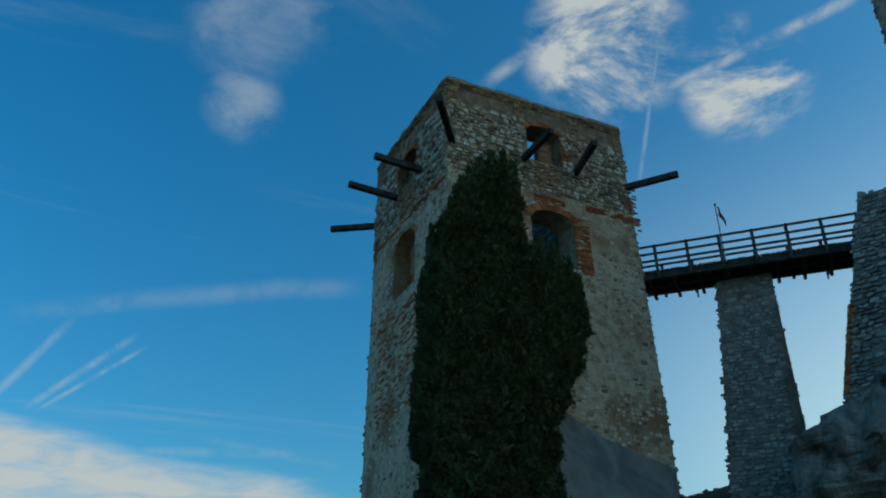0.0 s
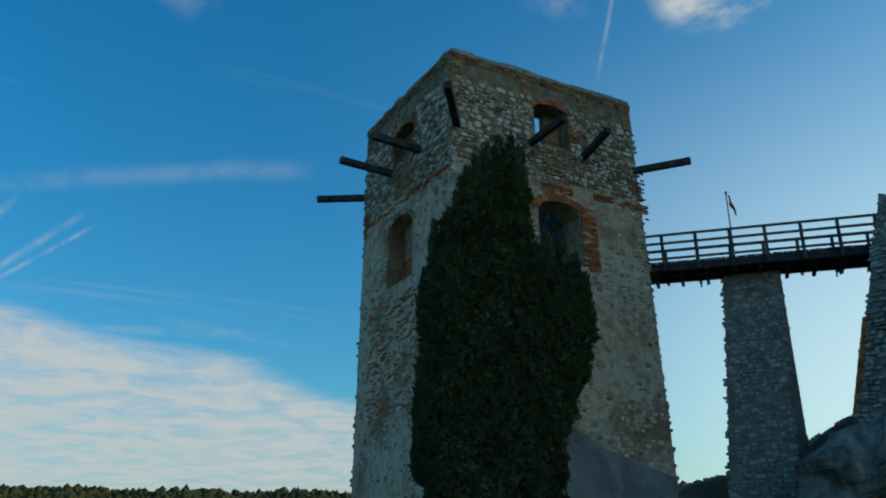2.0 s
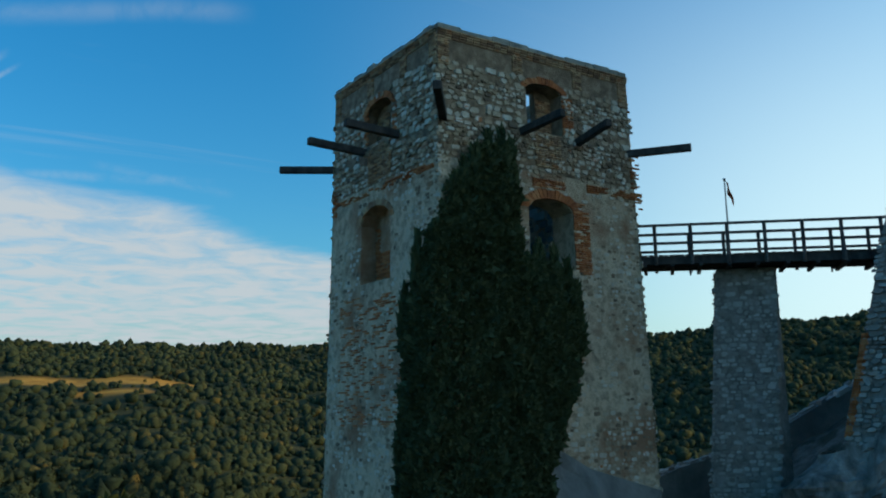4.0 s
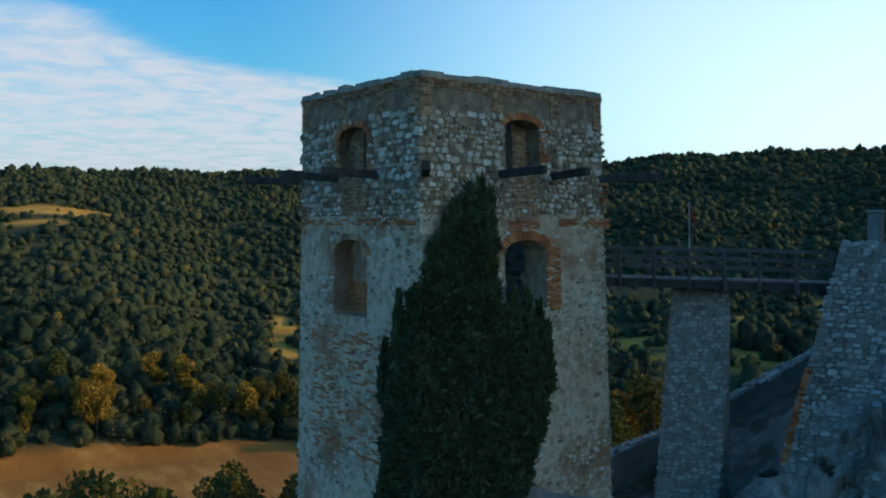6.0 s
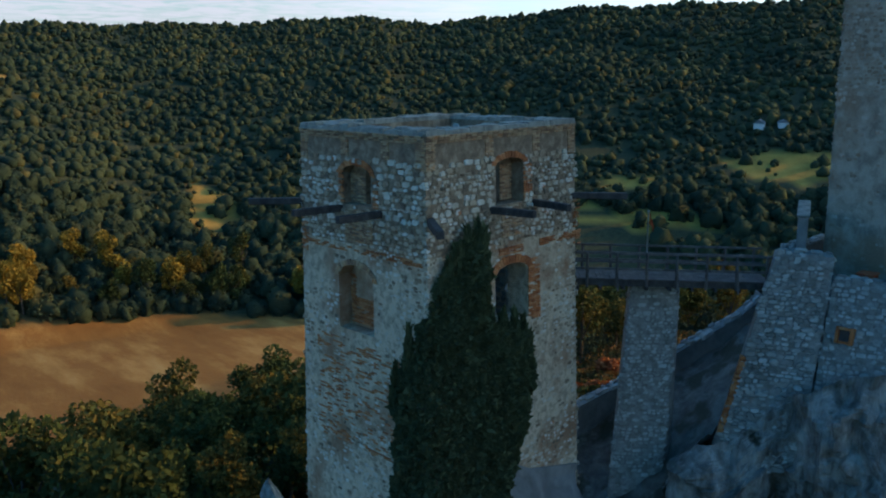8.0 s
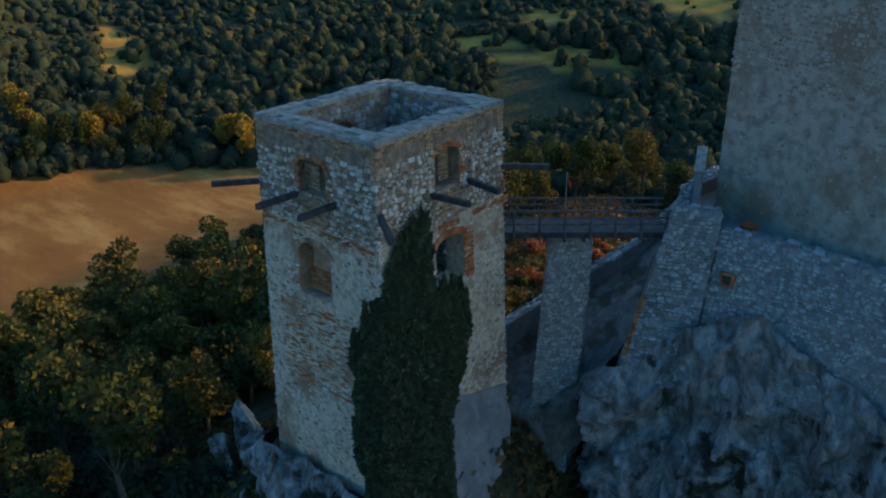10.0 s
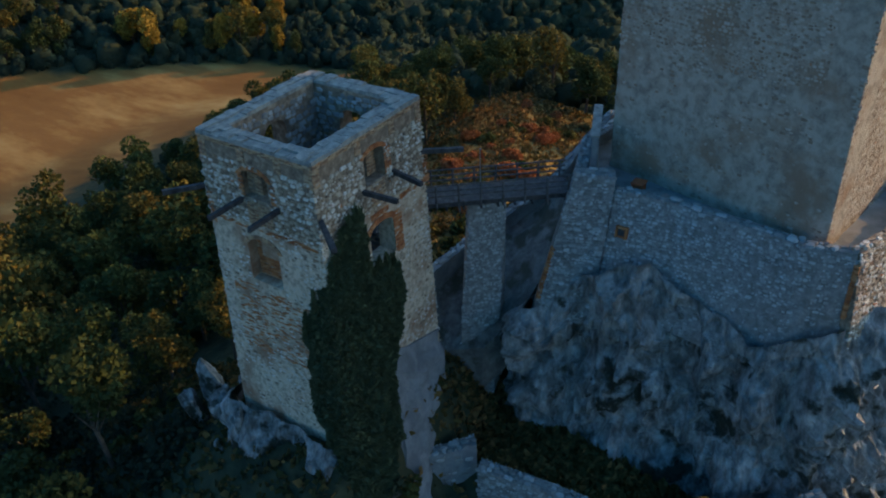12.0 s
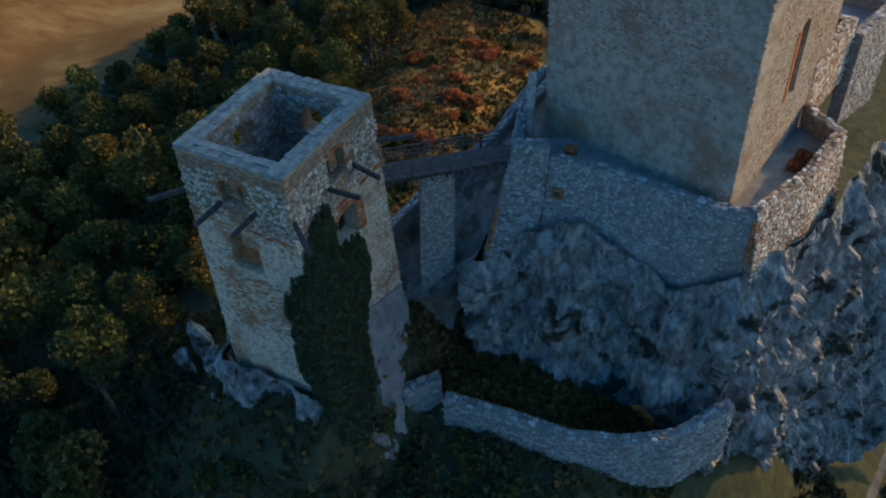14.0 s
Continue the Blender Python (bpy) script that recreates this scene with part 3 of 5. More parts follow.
BEAMS = []
for side in FACES:
    put_at = FACES[side]
    want = (lambda s: lambda u, z: plastered(s, u, z) if clear_of(s, u, z) else 0.0)(side)
    v, f, m = rubble(rng, SPAN[side], 1.0 if side in ("front", "side") else 3.0, 19.0, put_at, want, row=lambda z: (0.10, 0.24) if z > 15.9 else (0.09, 0.19), ratio=(0.8, 2.1), proud=lambda z: (0.015, 0.07) if z > 15.9 else (0.003, 0.018))
    keep_f, loose = [], 0
    for k in range(len(m)):
        fs = f[k * 9:(k + 1) * 9]
        # the highest stones of the two outer faces are pieces of their own
        if side in ("front", "side") and m[k][1] > 17.3 and loose < 150:
            base = k * 16
            me = bpy.data.meshes.new("stone")
            me.from_pydata(v[base:base + 16], [], [tuple(i - base for i in q) for q in fs])
            me.materials.append(STONE_ONE)
            new("stone", me).parent = tower
            loose += 1
        else:
            keep_f += fs
    tagged(mesh_from("rubble_facing", v, keep_f, STONE, tower), kind="stuff")
    # upper band: plastered panels between brick strips, under a stepped brick cornice
    w = SPAN[side]
    bv, bf = [], []
    strips = [(0.0, 0.42), (w * 0.36, w * 0.36 + 0.4), (w * 0.68, w * 0.68 + 0.4), (w - 0.42, w)]
    for a, b in strips:
        v2, f2 = bricks(rng, b - a, 18.75 if a in (0.0, w - 0.42) else 19.0, 19.62, (lambda p, s: lambda u, z, d: p(u + s, z, d + 0.03))(put_at, a))
        bf += [tuple(i + len(bv) for i in q) for q in f2]
        bv += v2
    for c in range(4):
        v2, f2 = bricks(rng, w, 19.60 + 0.07 * c, 19.67 + 0.07 * c, (lambda p, s: lambda u, z, d: p(u, z, d + s))(put_at, 0.03 + 0.022 * c), lambda u, z: 0.94)
        bf += [tuple(i + len(bv) for i in q) for q in f2]
        bv += v2
    tagged(mesh_from("brick_cornice", bv, bf, BRICK, tower), kind="stuff")


def inner(u, z, d, side):
    """The inside face of a tower wall."""
    return FACES[side](u, z, -TT - d)


for side in ("back", "east", "front", "side"):
    w = SPAN[side]
    v, f, m = rubble(rng, w, 9.8, 19.7, (lambda s: lambda u, z, d: inner(u, z, d, s))(side), lambda u, z: (0.9 if TT < u < w - TT and clear_of(side, u, z) else 0.0), row=(0.2, 0.34))
    tagged(mesh_from("inner_facing", v, f, STONE_GREY, tower), kind="stuff")

# flat, broken coping stones along the wall heads
cv, cf = [], []
for side in FACES:
    w, put_at = SPAN[side], FACES[side]
    u = 0.0
    while u < w:
        ln = rng.uniform(0.35, 0.9)
        b = min(u + ln, w)
        for d0, d1 in ((-TT, -TT * 0.45), (-TT * 0.45 + 0.01, 0.08)):
            h = rng.uniform(0.0, 0.11)
            i = len(cv)
            for d, z in ((d0, TOP - 0.14), (d1, TOP - 0.14), (d1 - 0.03, TOP - 0.03 + h), (d0 + 0.03, TOP - 0.03 + h + rng.uniform(-0.03, 0.03))):
                cv += [put_at(u + rng.uniform(0, 0.02), z, d), put_at(b - rng.uniform(0, 0.02), z + (rng.uniform(-0.03, 0.03) if z > TOP - 0.1 else 0), d)]
            cf += [tuple(i + k for k in q) for q in ((0, 1, 3, 2), (2, 3, 5, 4), (4, 5, 7, 6), (6, 7, 1, 0), (0, 2, 4, 6), (1, 7, 5, 3))]
        u = b
tagged(mesh_from("coping", cv, cf, COPING, tower, "weathered grey coping stones"), kind="stuff")
mesh_from("inner_floor", [(0.5, 0.5, 9.6), (7.5, 0.5, 9.6), (7.5, 6.2, 9.6), (0.5, 6.2, 9.6), (0.5, 0.5, 9.4), (7.5, 0.5, 9.4), (7.5, 6.2, 9.4), (0.5, 6.2, 9.4)], [(0, 1, 2, 3), (7, 6, 5, 4), (0, 4, 5, 1), (1, 5, 6, 2), (2, 6, 7, 3), (3, 7, 4, 0)], PATH_M, tower)


def brick_arch(side, u0, u1, v1, rise, mat, depth=0.30):
    """Radial bricks over an opening."""
    n = max(9, int((u1 - u0) / 0.085))
    cx, rx = (u0 + u1) / 2, (u1 - u0) / 2
    vs, fs = [], []
    for k in range(n):
        i = len(vs)
        for d in (-0.05, 0.035 + rng.uniform(0, 0.02)):
            for rr, s in ((0.0, 0.05), (depth * rng.uniform(0.85, 1.1), 0.05)):
                for kk in (k + s, k + 1 - s):
                    a = math.pi * (1 - kk / n)
                    vs.append(FACES[side](cx + (rx + rr) * math.cos(a), v1 + (rise + rr) * math.sin(a), d))
        fs += [tuple(i + q for q in p) for p in ((4, 5, 7, 6), (0, 4, 6, 2), (1, 3, 7, 5), (2, 6, 7, 3), (0, 1, 5, 4))]
    tagged(mesh_from("brick_arch", vs, fs, mat, tower, "orange brick arch"), kind="stuff")


brick_arch("front", 3.3, 4.75, 18.65, 0.22, BRICK_RED, 0.22)
brick_arch("front", 3.2, 4.95, 14.75, 0.35, BRICK_RED)
brick_arch("side", 2.36, 3.92, 18.4, 0.30, BRICK_RED, 0.22)
brick_arch("side", 2.1, 3.95, 14.65, 0.5, BRICK, 0.2)


def brick_patch(side, u0, u1, z0, z1, mat, out=0.02, chance=0.9, name="brick_patch", label=""):
    put_at = FACES[side]
    v, f = bricks(rng, u1 - u0, z0, z1, lambda u, z, d: put_at(u + u0, z, d + out), lambda u, z: chance if noise.noise(((u + u0) * 1.7, z * 1.7, 4)) > -0.33 else 0.25)
    tagged(mesh_from(name, v, f, mat, tower, label), kind="stuff")


brick_patch("front", 3.55, 4.6, 16.1, 17.2, BRICK, 0.05, 1.0, "brick_infill", "pale brick infill below the window")
brick_patch("side", 2.55, 4.0, 16.0, 17.2, BRICK, 0.05, 1.0, "brick_infill", "pale brick infill below the window")
brick_patch("front", 3.4, 4.7, 15.45, 15.75, BRICK_RED)
brick_patch("front", 5.6, 8.05, 15.5, 15.78, BRICK_RED, 0.04)
brick_patch("front", 7.6, 8.03, 15.2, 17.2, BRICK_RED, 0.04, 0.6)
brick_patch("side", 0.0, 6.4, 15.6, 15.8, BRICK_RED, 0.03, 0.5)
brick_patch("side", 0.0, 0.35, 15.3, 16.9, BRICK_RED, 0.04, 0.7)
brick_patch("front", 4.95, 5.6, 12.8, 15.1, BRICK_RED, 0.03, 0.9)
brick_patch("front", 4.75, 5.2, 17.3, 18.6, BRICK_RED, 0.03, 0.8)
brick_patch("side", 2.2, 2.5, 17.3, 18.5, BRICK_RED, 0.03, 0.7)
brick_patch("side", 4.05, 4.35, 17.3, 18.5, BRICK_RED, 0.03, 0.7)
brick_patch("side", 0.8, 5.4, 8.2, 12.3, BRICK_RED, 0.012, 0.24)


def set_back(side, u0, u1, z0, z1, depth, mat, name, label, thick=0.25):
    """A filling that stands back inside an opening."""
    put_at = FACES[side]
    v, f = wall_panel(u1 - u0, z0, z1, thick, [], 1)
    mesh_from(name, [put_at(u + u0, z, -depth - d) for u, d, z in v], f, mat, tower, label)


set_back("side", 2.1, 3.95, 12.7, 15.12, 0.55, PLASTER, "walled_up_arch", "pale plastered filling of the walled-up arch")
brick_patch("side", 2.15, 3.5, 12.8, 13.8, BRICK_RED, -0.53, 0.9)
brick_patch("side", 2.1, 2.4, 13.7, 14.6, BRICK_RED, -0.53, 0.6)
set_back("side", 2.36, 3.2, 17.3, 18.66, 0.40, MORTAR, "brick_filling", "brown brick filling of half the window")
brick_patch("side", 2.38, 3.18, 17.32, 18.4, BRICK, -0.38, 0.95)
set_back("front", 4.1, 4.75, 17.3, 18.85, 0.55, MORTAR, "brick_filling", "brown brick filling of half the window")
brick_patch("front", 4.12, 4.74, 17.32, 18.6, BRICK, -0.53, 0.95)


def beam(a, b, w=0.21, h=0.24):
    bm = bmesh.new()
    bar(bm, a, b, w, h, 0.018)
    ob = part("projecting_beam", bm, TIMBER)
    return tagged(ob, "dark weathered square timber beam jutting from the tower wall", "beam", "beams of the tower")


beam((3.05, 0.75, 17.12), (3.1, -1.95, 17.2))
beam((5.55, 0.75, 17.12), (4.9, -2.0, 17.2))
beam((0.75, 0.75, 17.10), (-1.32, -2.0, 17.15), 0.24, 0.26)
beam((7.1, 0.75, 17.14), (8.92, -1.7, 17.12))
beam((0.75, 2.2, 17.12), (-1.95, 2.1, 17.2))
beam((0.75, 4.35, 17.10), (-2.14, 4.3, 17.2))
beam((0.8, 6.2, 17.1), (-1.6, 7.9, 17.18))

# sloped, rendered foot of the tower
bm = bmesh.new()
ft = [(2.9, -0.35, 8.0), (5.0, -0.40, 6.9), (7.9, -0.45, 6.1), (8.35, 0.3, 5.6)]
fm = [(3.0, -1.2, 4.5), (4.6, -1.5, 3.2), (6.8, -1.3, 3.2), (8.35, -0.5, 4.3)]
fb = [(1.8, -2.3, -1.8), (3.0, -2.9, -2.2), (4.6, -2.1, -2.4), (6.6, -1.1, -1.5)]
rows = []
for line in (ft, fm, fb):
    pts = []
    for k in range(13):
        q = k / 12 * 3
        i = min(2, int(q))
        p = Vector(line[i]).lerp(Vector(line[i + 1]), q - i)
        pts.append(p)
    rows.append(pts)
grid = []
for j in range(17):
    q = j / 16 * 2
    i = min(1, int(q))
    row = []
    for k in range(13):
        p = rows[i][k].lerp(rows[i + 1][k], q - i)
        n = noise.noise(p * 0.9) * 0.22 + noise.noise(p * 2.7) * 0.08
        row.append(bm.verts.new(p + Vector((0.2 * n, -n, 0)) * (1 if 0 < j else 0)))
    grid.append(row)
for j in range(16):
    for k in range(12):
        bm.faces.new((grid[j][k], grid[j][k + 1], grid[j + 1][k + 1], grid[j + 1][k]))
back = [bm.verts.new((v.co.x, 1.0, v.co.z)) for v in grid[0]], [bm.verts.new((v.co.x, 1.0, v.co.z)) for v in grid[16]]
for k in range(12):
    bm.faces.new((grid[0][k], back[0][k], back[0][k + 1], grid[0][k + 1]))
for e in (0, 12):
    bm.faces.new([r[e] for r in grid] + [back[1][e], back[0][e]])
part("battered_foot", bm, RENDER, tower, "grey cement-rendered sloping foot")


# ---- bridge on its pier ----
pier = empty("bridge_pier", "tall tapering rubble stone pier below the footbridge", "pier")
PA, PB = Vector((10.55, -0.95, 0)), Vector((11.95, -2.45, 0))
pu = (PB - PA).normalized()
pn = Vector((pu.y, -pu.x, 0))
if pn.x > 0:
    pn = -pn
PWID, PDEP = (PB - PA).length * 0.93, 1.0
pc = (PA + PB) / 2 - pn * PDEP / 2


def pier_point(a, b, z):
    k = 1 + 0.012 * (13.0 - z)
    return tuple(pc + pu * a * k + pn * b + Vector((-0.105, 0.012, 0)) * (max(0.0, 13.2 - z) * (0.5 + b / PDEP)) + Vector((0, 0, z)))


hw, hd = PWID / 2, PDEP / 2
v = [pier_point(a, b, z) for z in (0.0, 13.24) for a, b in ((-hw, -hd), (hw, -hd), (hw, hd), (-hw, hd))]
mesh_from("core", v, [(0, 1, 2, 3), (4, 5, 6, 7), (0, 1, 5, 4), (1, 2, 6, 5), (2, 3, 7, 6), (3, 0, 4, 7)], GREY_MORTAR, pier)
for fn, w in ((lambda u, z, d: pier_point(u - hw, hd + d, z), PWID), (lambda u, z, d: pier_point(hw + d, u - hd, z), PDEP), (lambda u, z, d: pier_point(-hw - d, u - hd, z), PDEP), (lambda u, z, d: pier_point(u - hw, -hd - d, z), PWID)):
    v, f, m = rubble(rng, w, 0.2, 13.2, fn, lambda u, z: 0.93 if z > 5.2 else 0.25, row=(0.10, 0.19), proud=(0.01, 0.045))
    tagged(mesh_from("rubble_facing", v, f, STONE_GREY, pier), kind="stuff")

bridge = empty("footbridge", "narrow timber footbridge with plank deck and post-and-rail sides", "bridge")
B0, B1 = Vector((7.5, 2.4, 13.82)), Vector((14.2, -4.95, 13.55))
bd = (B1 - B0).normalized()
bs = Vector((bd.y, -bd.x, 0)).normalized()
if bs.x > 0:
    bs = -bs
HALF = 0.85
for s in (-0.7, 0.0, 0.7):
    bm = bmesh.new()
    bar(bm, B0 + bs * s + Vector((0, 0, -0.22)), B1 + bs * s + Vector((0, 0, -0.22)), 0.18, 0.27, 0.01)
    part("girder", bm, TIMBER, bridge)
nb = 11
L = (B1 - B0).length
for k in range(nb):
    bm = bmesh.new()
    p = B0 + bd * (L * (k + 0.5) / nb) + Vector((0, 0, -0.4))
    bar(bm, p - bs * (HALF + 0.15), p + bs * (HALF + 0.15), 0.12, 0.12, 0.008)
    part("cross_beam", bm, TIMBER, bridge)
plank = None
count = int(L / 0.17)
for k in range(count):
    p = B0 + bd * (0.17 * (k + 0.5)) + Vector((0, 0, -0.06))
    m = along(p - bs * HALF, p + bs * HALF)
    if plank is None:
        bm = bmesh.new()
        add_box(bm, Matrix(), (2 * HALF, 0.155, 0.05), 0.006)
        plank = part("plank", bm, RAIL, bridge)
        plank.matrix_world = m
    else:
        o = plank.copy()
        scene.collection.objects.link(o)
        o.matrix_world = m @ pose(rng.uniform(-0.02, 0.02), 0, rng.uniform(-0.004, 0.004), 0, 0, rng.uniform(-0.6, 0.6))
for s in (-1, 1):
    for k in range(9):
        bm = bmesh.new()
        p = B0 + bd * (0.3 + (L - 0.6) * k / 8) + bs * s * (HALF + 0.06)
        bar(bm, p + Vector((0, 0, -0.4)), p + Vector((0.0, 0, 1.0)), 0.09, 0.09, 0.006)
        part("post", bm, RAIL, bridge)
        if k % 2:
            bm = bmesh.new()
            bar(bm, p + bs * s * 0.35 + Vector((0, 0, -0.45)), p + bs * s * 0.05 + Vector((0, 0, 0.75)), 0.06, 0.06, 0.004)
            part("brace", bm, RAIL, bridge)
    for h in (0.98, 0.66, 0.36):
        bm = bmesh.new()
        q = bs * s * (HALF + 0.0)
        bar(bm, B0 + q + Vector((0, 0, h)), B1 + q + Vector((0, 0, h)), 0.05, 0.09, 0.006)
        part("rail", bm, RAIL, bridge)

pole = empty("flagpole", "thin pale pole with a small furled flag on the footbridge", "flagpole")
bm = bmesh.new()
FP = Vector((10.68, -1.55, 13.25))
bmesh.ops.create_cone(bm, cap_ends=True, segments=10, radius1=0.035, radius2=0.022, depth=3.0, matrix=Matrix.Translation(FP + Vector((0, 0, 1.5))))
part("pole", bm, METAL, pole)
bm = bmesh.new()
fl = [[bm.verts.new(FP + Vector((0.05 + 0.10 * i + 0.03 * math.sin(j), -0.04 * math.sin(i * 2.2 + j * 0.8), 2.98 - 0.13 * j - 0.05 * i * i))) for i in range(4)] for j in range(4)]
for j in range(3):
    for i in range(3):
        bm.faces.new((fl[j][i], fl[j][i + 1], fl[j + 1][i + 1], fl[j + 1][i]))
bmesh.ops.solidify(bm, geom=bm.faces[:], thickness=0.012)
part("flag", bm, RED, pole, "small faded red flag")
bm = bmesh.new()
bmesh.ops.create_icosphere(bm, subdivisions=2, radius=0.055, matrix=Matrix.Translation(FP + Vector((0, 0, 3.04))))
part("finial", bm, METAL, pole)


# ---- bastion wall ----
def polywall(thing, pts, thick, mat, stone, row=(0.2, 0.36), want=lambda s, z: 0.92, batter_by=0.0, name="wall", proud=(0.02, 0.07), first=None, last=None, leans=None):
    """A wall along pts (x, y, bottom, top); the outer face lies on the line and leans out towards its foot, the thickness goes to its left.
    first and last: how the foot of an end flares, in metres for each metre down, where another wall meets it."""
    corner = [Vector((p[0], p[1], 0)) for p in pts]
    unit = [(b - a).normalized() for a, b in zip(corner, corner[1:])]
    outs = [Vector((u.y, -u.x, 0)) for u in unit]
    mitre = [outs[0]] + [(a + b) / (1 + a.dot(b)) for a, b in zip(outs, outs[1:])] + [outs[-1]]
    lean = [m * batter_by for m in mitre]
    if leans:
        lean = [Vector((*q, 0)) for q in leans]
    if first:
        lean[0] = Vector((*first, 0))
    if last:
        lean[-1] = Vector((*last, 0))
    run = 0.0
    for i in range(len(unit)):
        (x0, y0, b0, t0), (x1, y1, b1, t1) = pts[i], pts[i + 1]
        a, b = corner[i], corner[i + 1]
        ln = (b - a).length

        def face(s, z, d, i=i, a=a, b=b, t0=t0, t1=t1, ln=ln):
            f = s / ln
            top = t0 + (t1 - t0) * f
            g = min(1.0, max(0.0, f))
            return tuple(a.lerp(b, f) + mitre[i].lerp(mitre[i + 1], g) * d + lean[i].lerp(lean[i + 1], g) * max(0, top - z) + Vector((0, 0, z)))

        n = max(2, int(ln / 0.8))
        vs, fs = [], []
        for k in range(n + 1):
            s = ln * k / n
            zb, zt = b0 + (b1 - b0) * k / n, t0 + (t1 - t0) * k / n + 0.12 * noise.noise((run + s, 3.3, b0 * 0.1))
            vs += [face(s, zb, 0), face(s, zt, 0), face(s, zt, -thick), face(s, zb, -thick)]
            if k:
                q = 4 * (k - 1)
                fs += [(q, q + 4, q + 5, q + 1), (q + 1, q + 5, q + 6, q + 2), (q + 2, q + 6, q + 7, q + 3), (q + 3, q + 7, q + 4, q)]
        fs += [(0, 1, 2, 3), tuple(4 * n + k for k in (3, 2, 1, 0))]
        mesh_from(name, vs, fs, mat, thing)
        lo, hi = min(b0, b1), max(t0, t1)
        v, f, m = rubble(rng, ln, lo, hi, face, lambda s, z: want(run + s, z) if b0 + (b1 - b0) * s / ln < z < t0 + (t1 - t0) * s / ln - 0.05 else 0.0, row=row, proud=proud)
        tagged(mesh_from("rubble_facing", v, f, stone, thing), kind="stuff")

        # rough stones along the head of the wall
        def head(s, d, h, face=face, t0=t0, t1=t1, ln=ln):
            z = t0 + (t1 - t0) * s / ln
            p = face(s, z, -d)
            return (p[0], p[1], z + h)

        v, f, m = rubble(rng, ln, 0.0, thick, head, lambda s, z: 0.95, row=(0.22, 0.4), proud=(0.05, 0.16))
        tagged(mesh_from("coping", v, f, stone, thing), kind="stuff")
        run += ln


bastion = empty("bastion_wall", "high rubble stone retaining wall round the foot of the keep", "wall")
polywall(bastion, [(12.95, -5.85, 5.5, 14.85), (13.95, -7.65, 7.0, 14.7)], 0.9, GREY_MORTAR, STONE_GREY, row=(0.11, 0.20), leans=[(-0.24, 0.15), (-0.26, 0.0)])
polywall(bastion, [(13.95, -7.66, 7.2, 14.0), (14.3, -11.0, 7.5, 13.9), (13.9, -14.6, 7.0, 13.9), (13.45, -17.2, 7.0, 14.0), (13.75, -19.4, 8.5, 14.2)], 0.6, GREY_MORTAR, STONE_GREY, want=lambda s, z: 0.9 if z > 10.2 + 1.4 * noise.noise((s * 0.3, z * 0.3, 1)) else 0.5, row=(0.11, 0.20), leans=[(-0.26, 0.0), (-0.26, 0.0), (-0.20, 0.0), (-0.10, 0.0), (0.0, 0.0)])
polywall(bastion, [(13.8, -19.55, 8.5, 14.25), (18.2, -21.3, 8.0, 14.2), (22.6, -22.3, 8.0, 14.5), (24.4, -19.9, 9.0, 14.7)], 0.55, MORTAR, STONE, row=(0.13, 0.24), batter_by=0.10)
# the return beside the bridge: a grey rendered slope
polywall(bastion, [(30.0, -5.6, 6.0, 14.0), (18.6, -3.6, 5.0, 14.0), (13.0, -5.7, 5.0, 14.2)], 0.6, RENDER, STONE_GREY, want=lambda s, z: 0.12, batter_by=0.16, last=(-0.24, 0.16))


def quoin(a, b, w, parent, n):
    """Bricks stacked up a slanting wall edge."""
    vs, fs = [], []
    a, b = Vector(a), Vector(b)
    for k in range(n):
        p = a.lerp(b, (k + 0.5) / n)
        h = (b - a).length / n * 0.44
        wx = w * rng.uniform(0.6, 1.25)
        i = len(vs)
        for dz in (-h, h):
            for dx, dy in ((-0.16, 0.12), (0.22, 0.35), (0.35, -wx), (-0.16, -wx * rng.uniform(0.8, 1))):
                vs.append((p.x + dx * 0.6 + rng.uniform(-0.02, 0.02), p.y + dy * 0.6, p.z + dz))
        fs += [tuple(i + q for q in f) for f in ((0, 1, 2, 3), (4, 5, 6, 7), (0, 1, 5, 4), (1, 2, 6, 5), (2, 3, 7, 6), (3, 0, 4, 7))]
    tagged(mesh_from("brick_quoin", vs, fs, BRICK_RED, parent, "orange brick edging"), kind="stuff")


quoin((11.28, -4.78, 7.7), (12.0, -5.24, 10.8), 0.22, bastion, 34)
quoin((13.72, -19.5, 10.6), (13.72, -19.5, 13.6), 0.2, bastion, 26)

v = [(13.3, -5.9), (14.4, -7.9), (14.4, -11), (14.0, -14.6), (13.4, -17.2), (13.8, -19.3), (18.2, -21), (22.4, -22), (24.2, -19.8), (34, -19), (34, -6.2), (30, -5.9), (18.6, -3.9)]
n = len(v)
terrace = mesh_from("terrace", [(x, y, 13.2) for x, y in v] + [(x, y, 7.0) for x, y in v], [tuple(range(n)), tuple(range(2 * n - 1, n - 1, -1))] + [(i, i + n, (i + 1) % n + n, (i + 1) % n) for i in range(n)], PATH_M)
tagged(terrace, "grey gravel terrace between the keep and its wall", "terrace", kind="structure")

box = mesh_from("red_box", [], [], RED)
bm = bmesh.new()
add_box(bm, pose(15.3, -8.4, 13.62), (0.6, 0.6, 0.8), 0.03)
add_box(bm, pose(15.3, -8.4, 14.05), (0.7, 0.7, 0.06), 0.015)
add_box(bm, pose(15.3, -8.4, 13.23), (0.5, 0.5, 0.06), 0.01)
bm.to_mesh(box.data)
bm.free()
tagged(box, "red painted metal box standing on the terrace", "box")

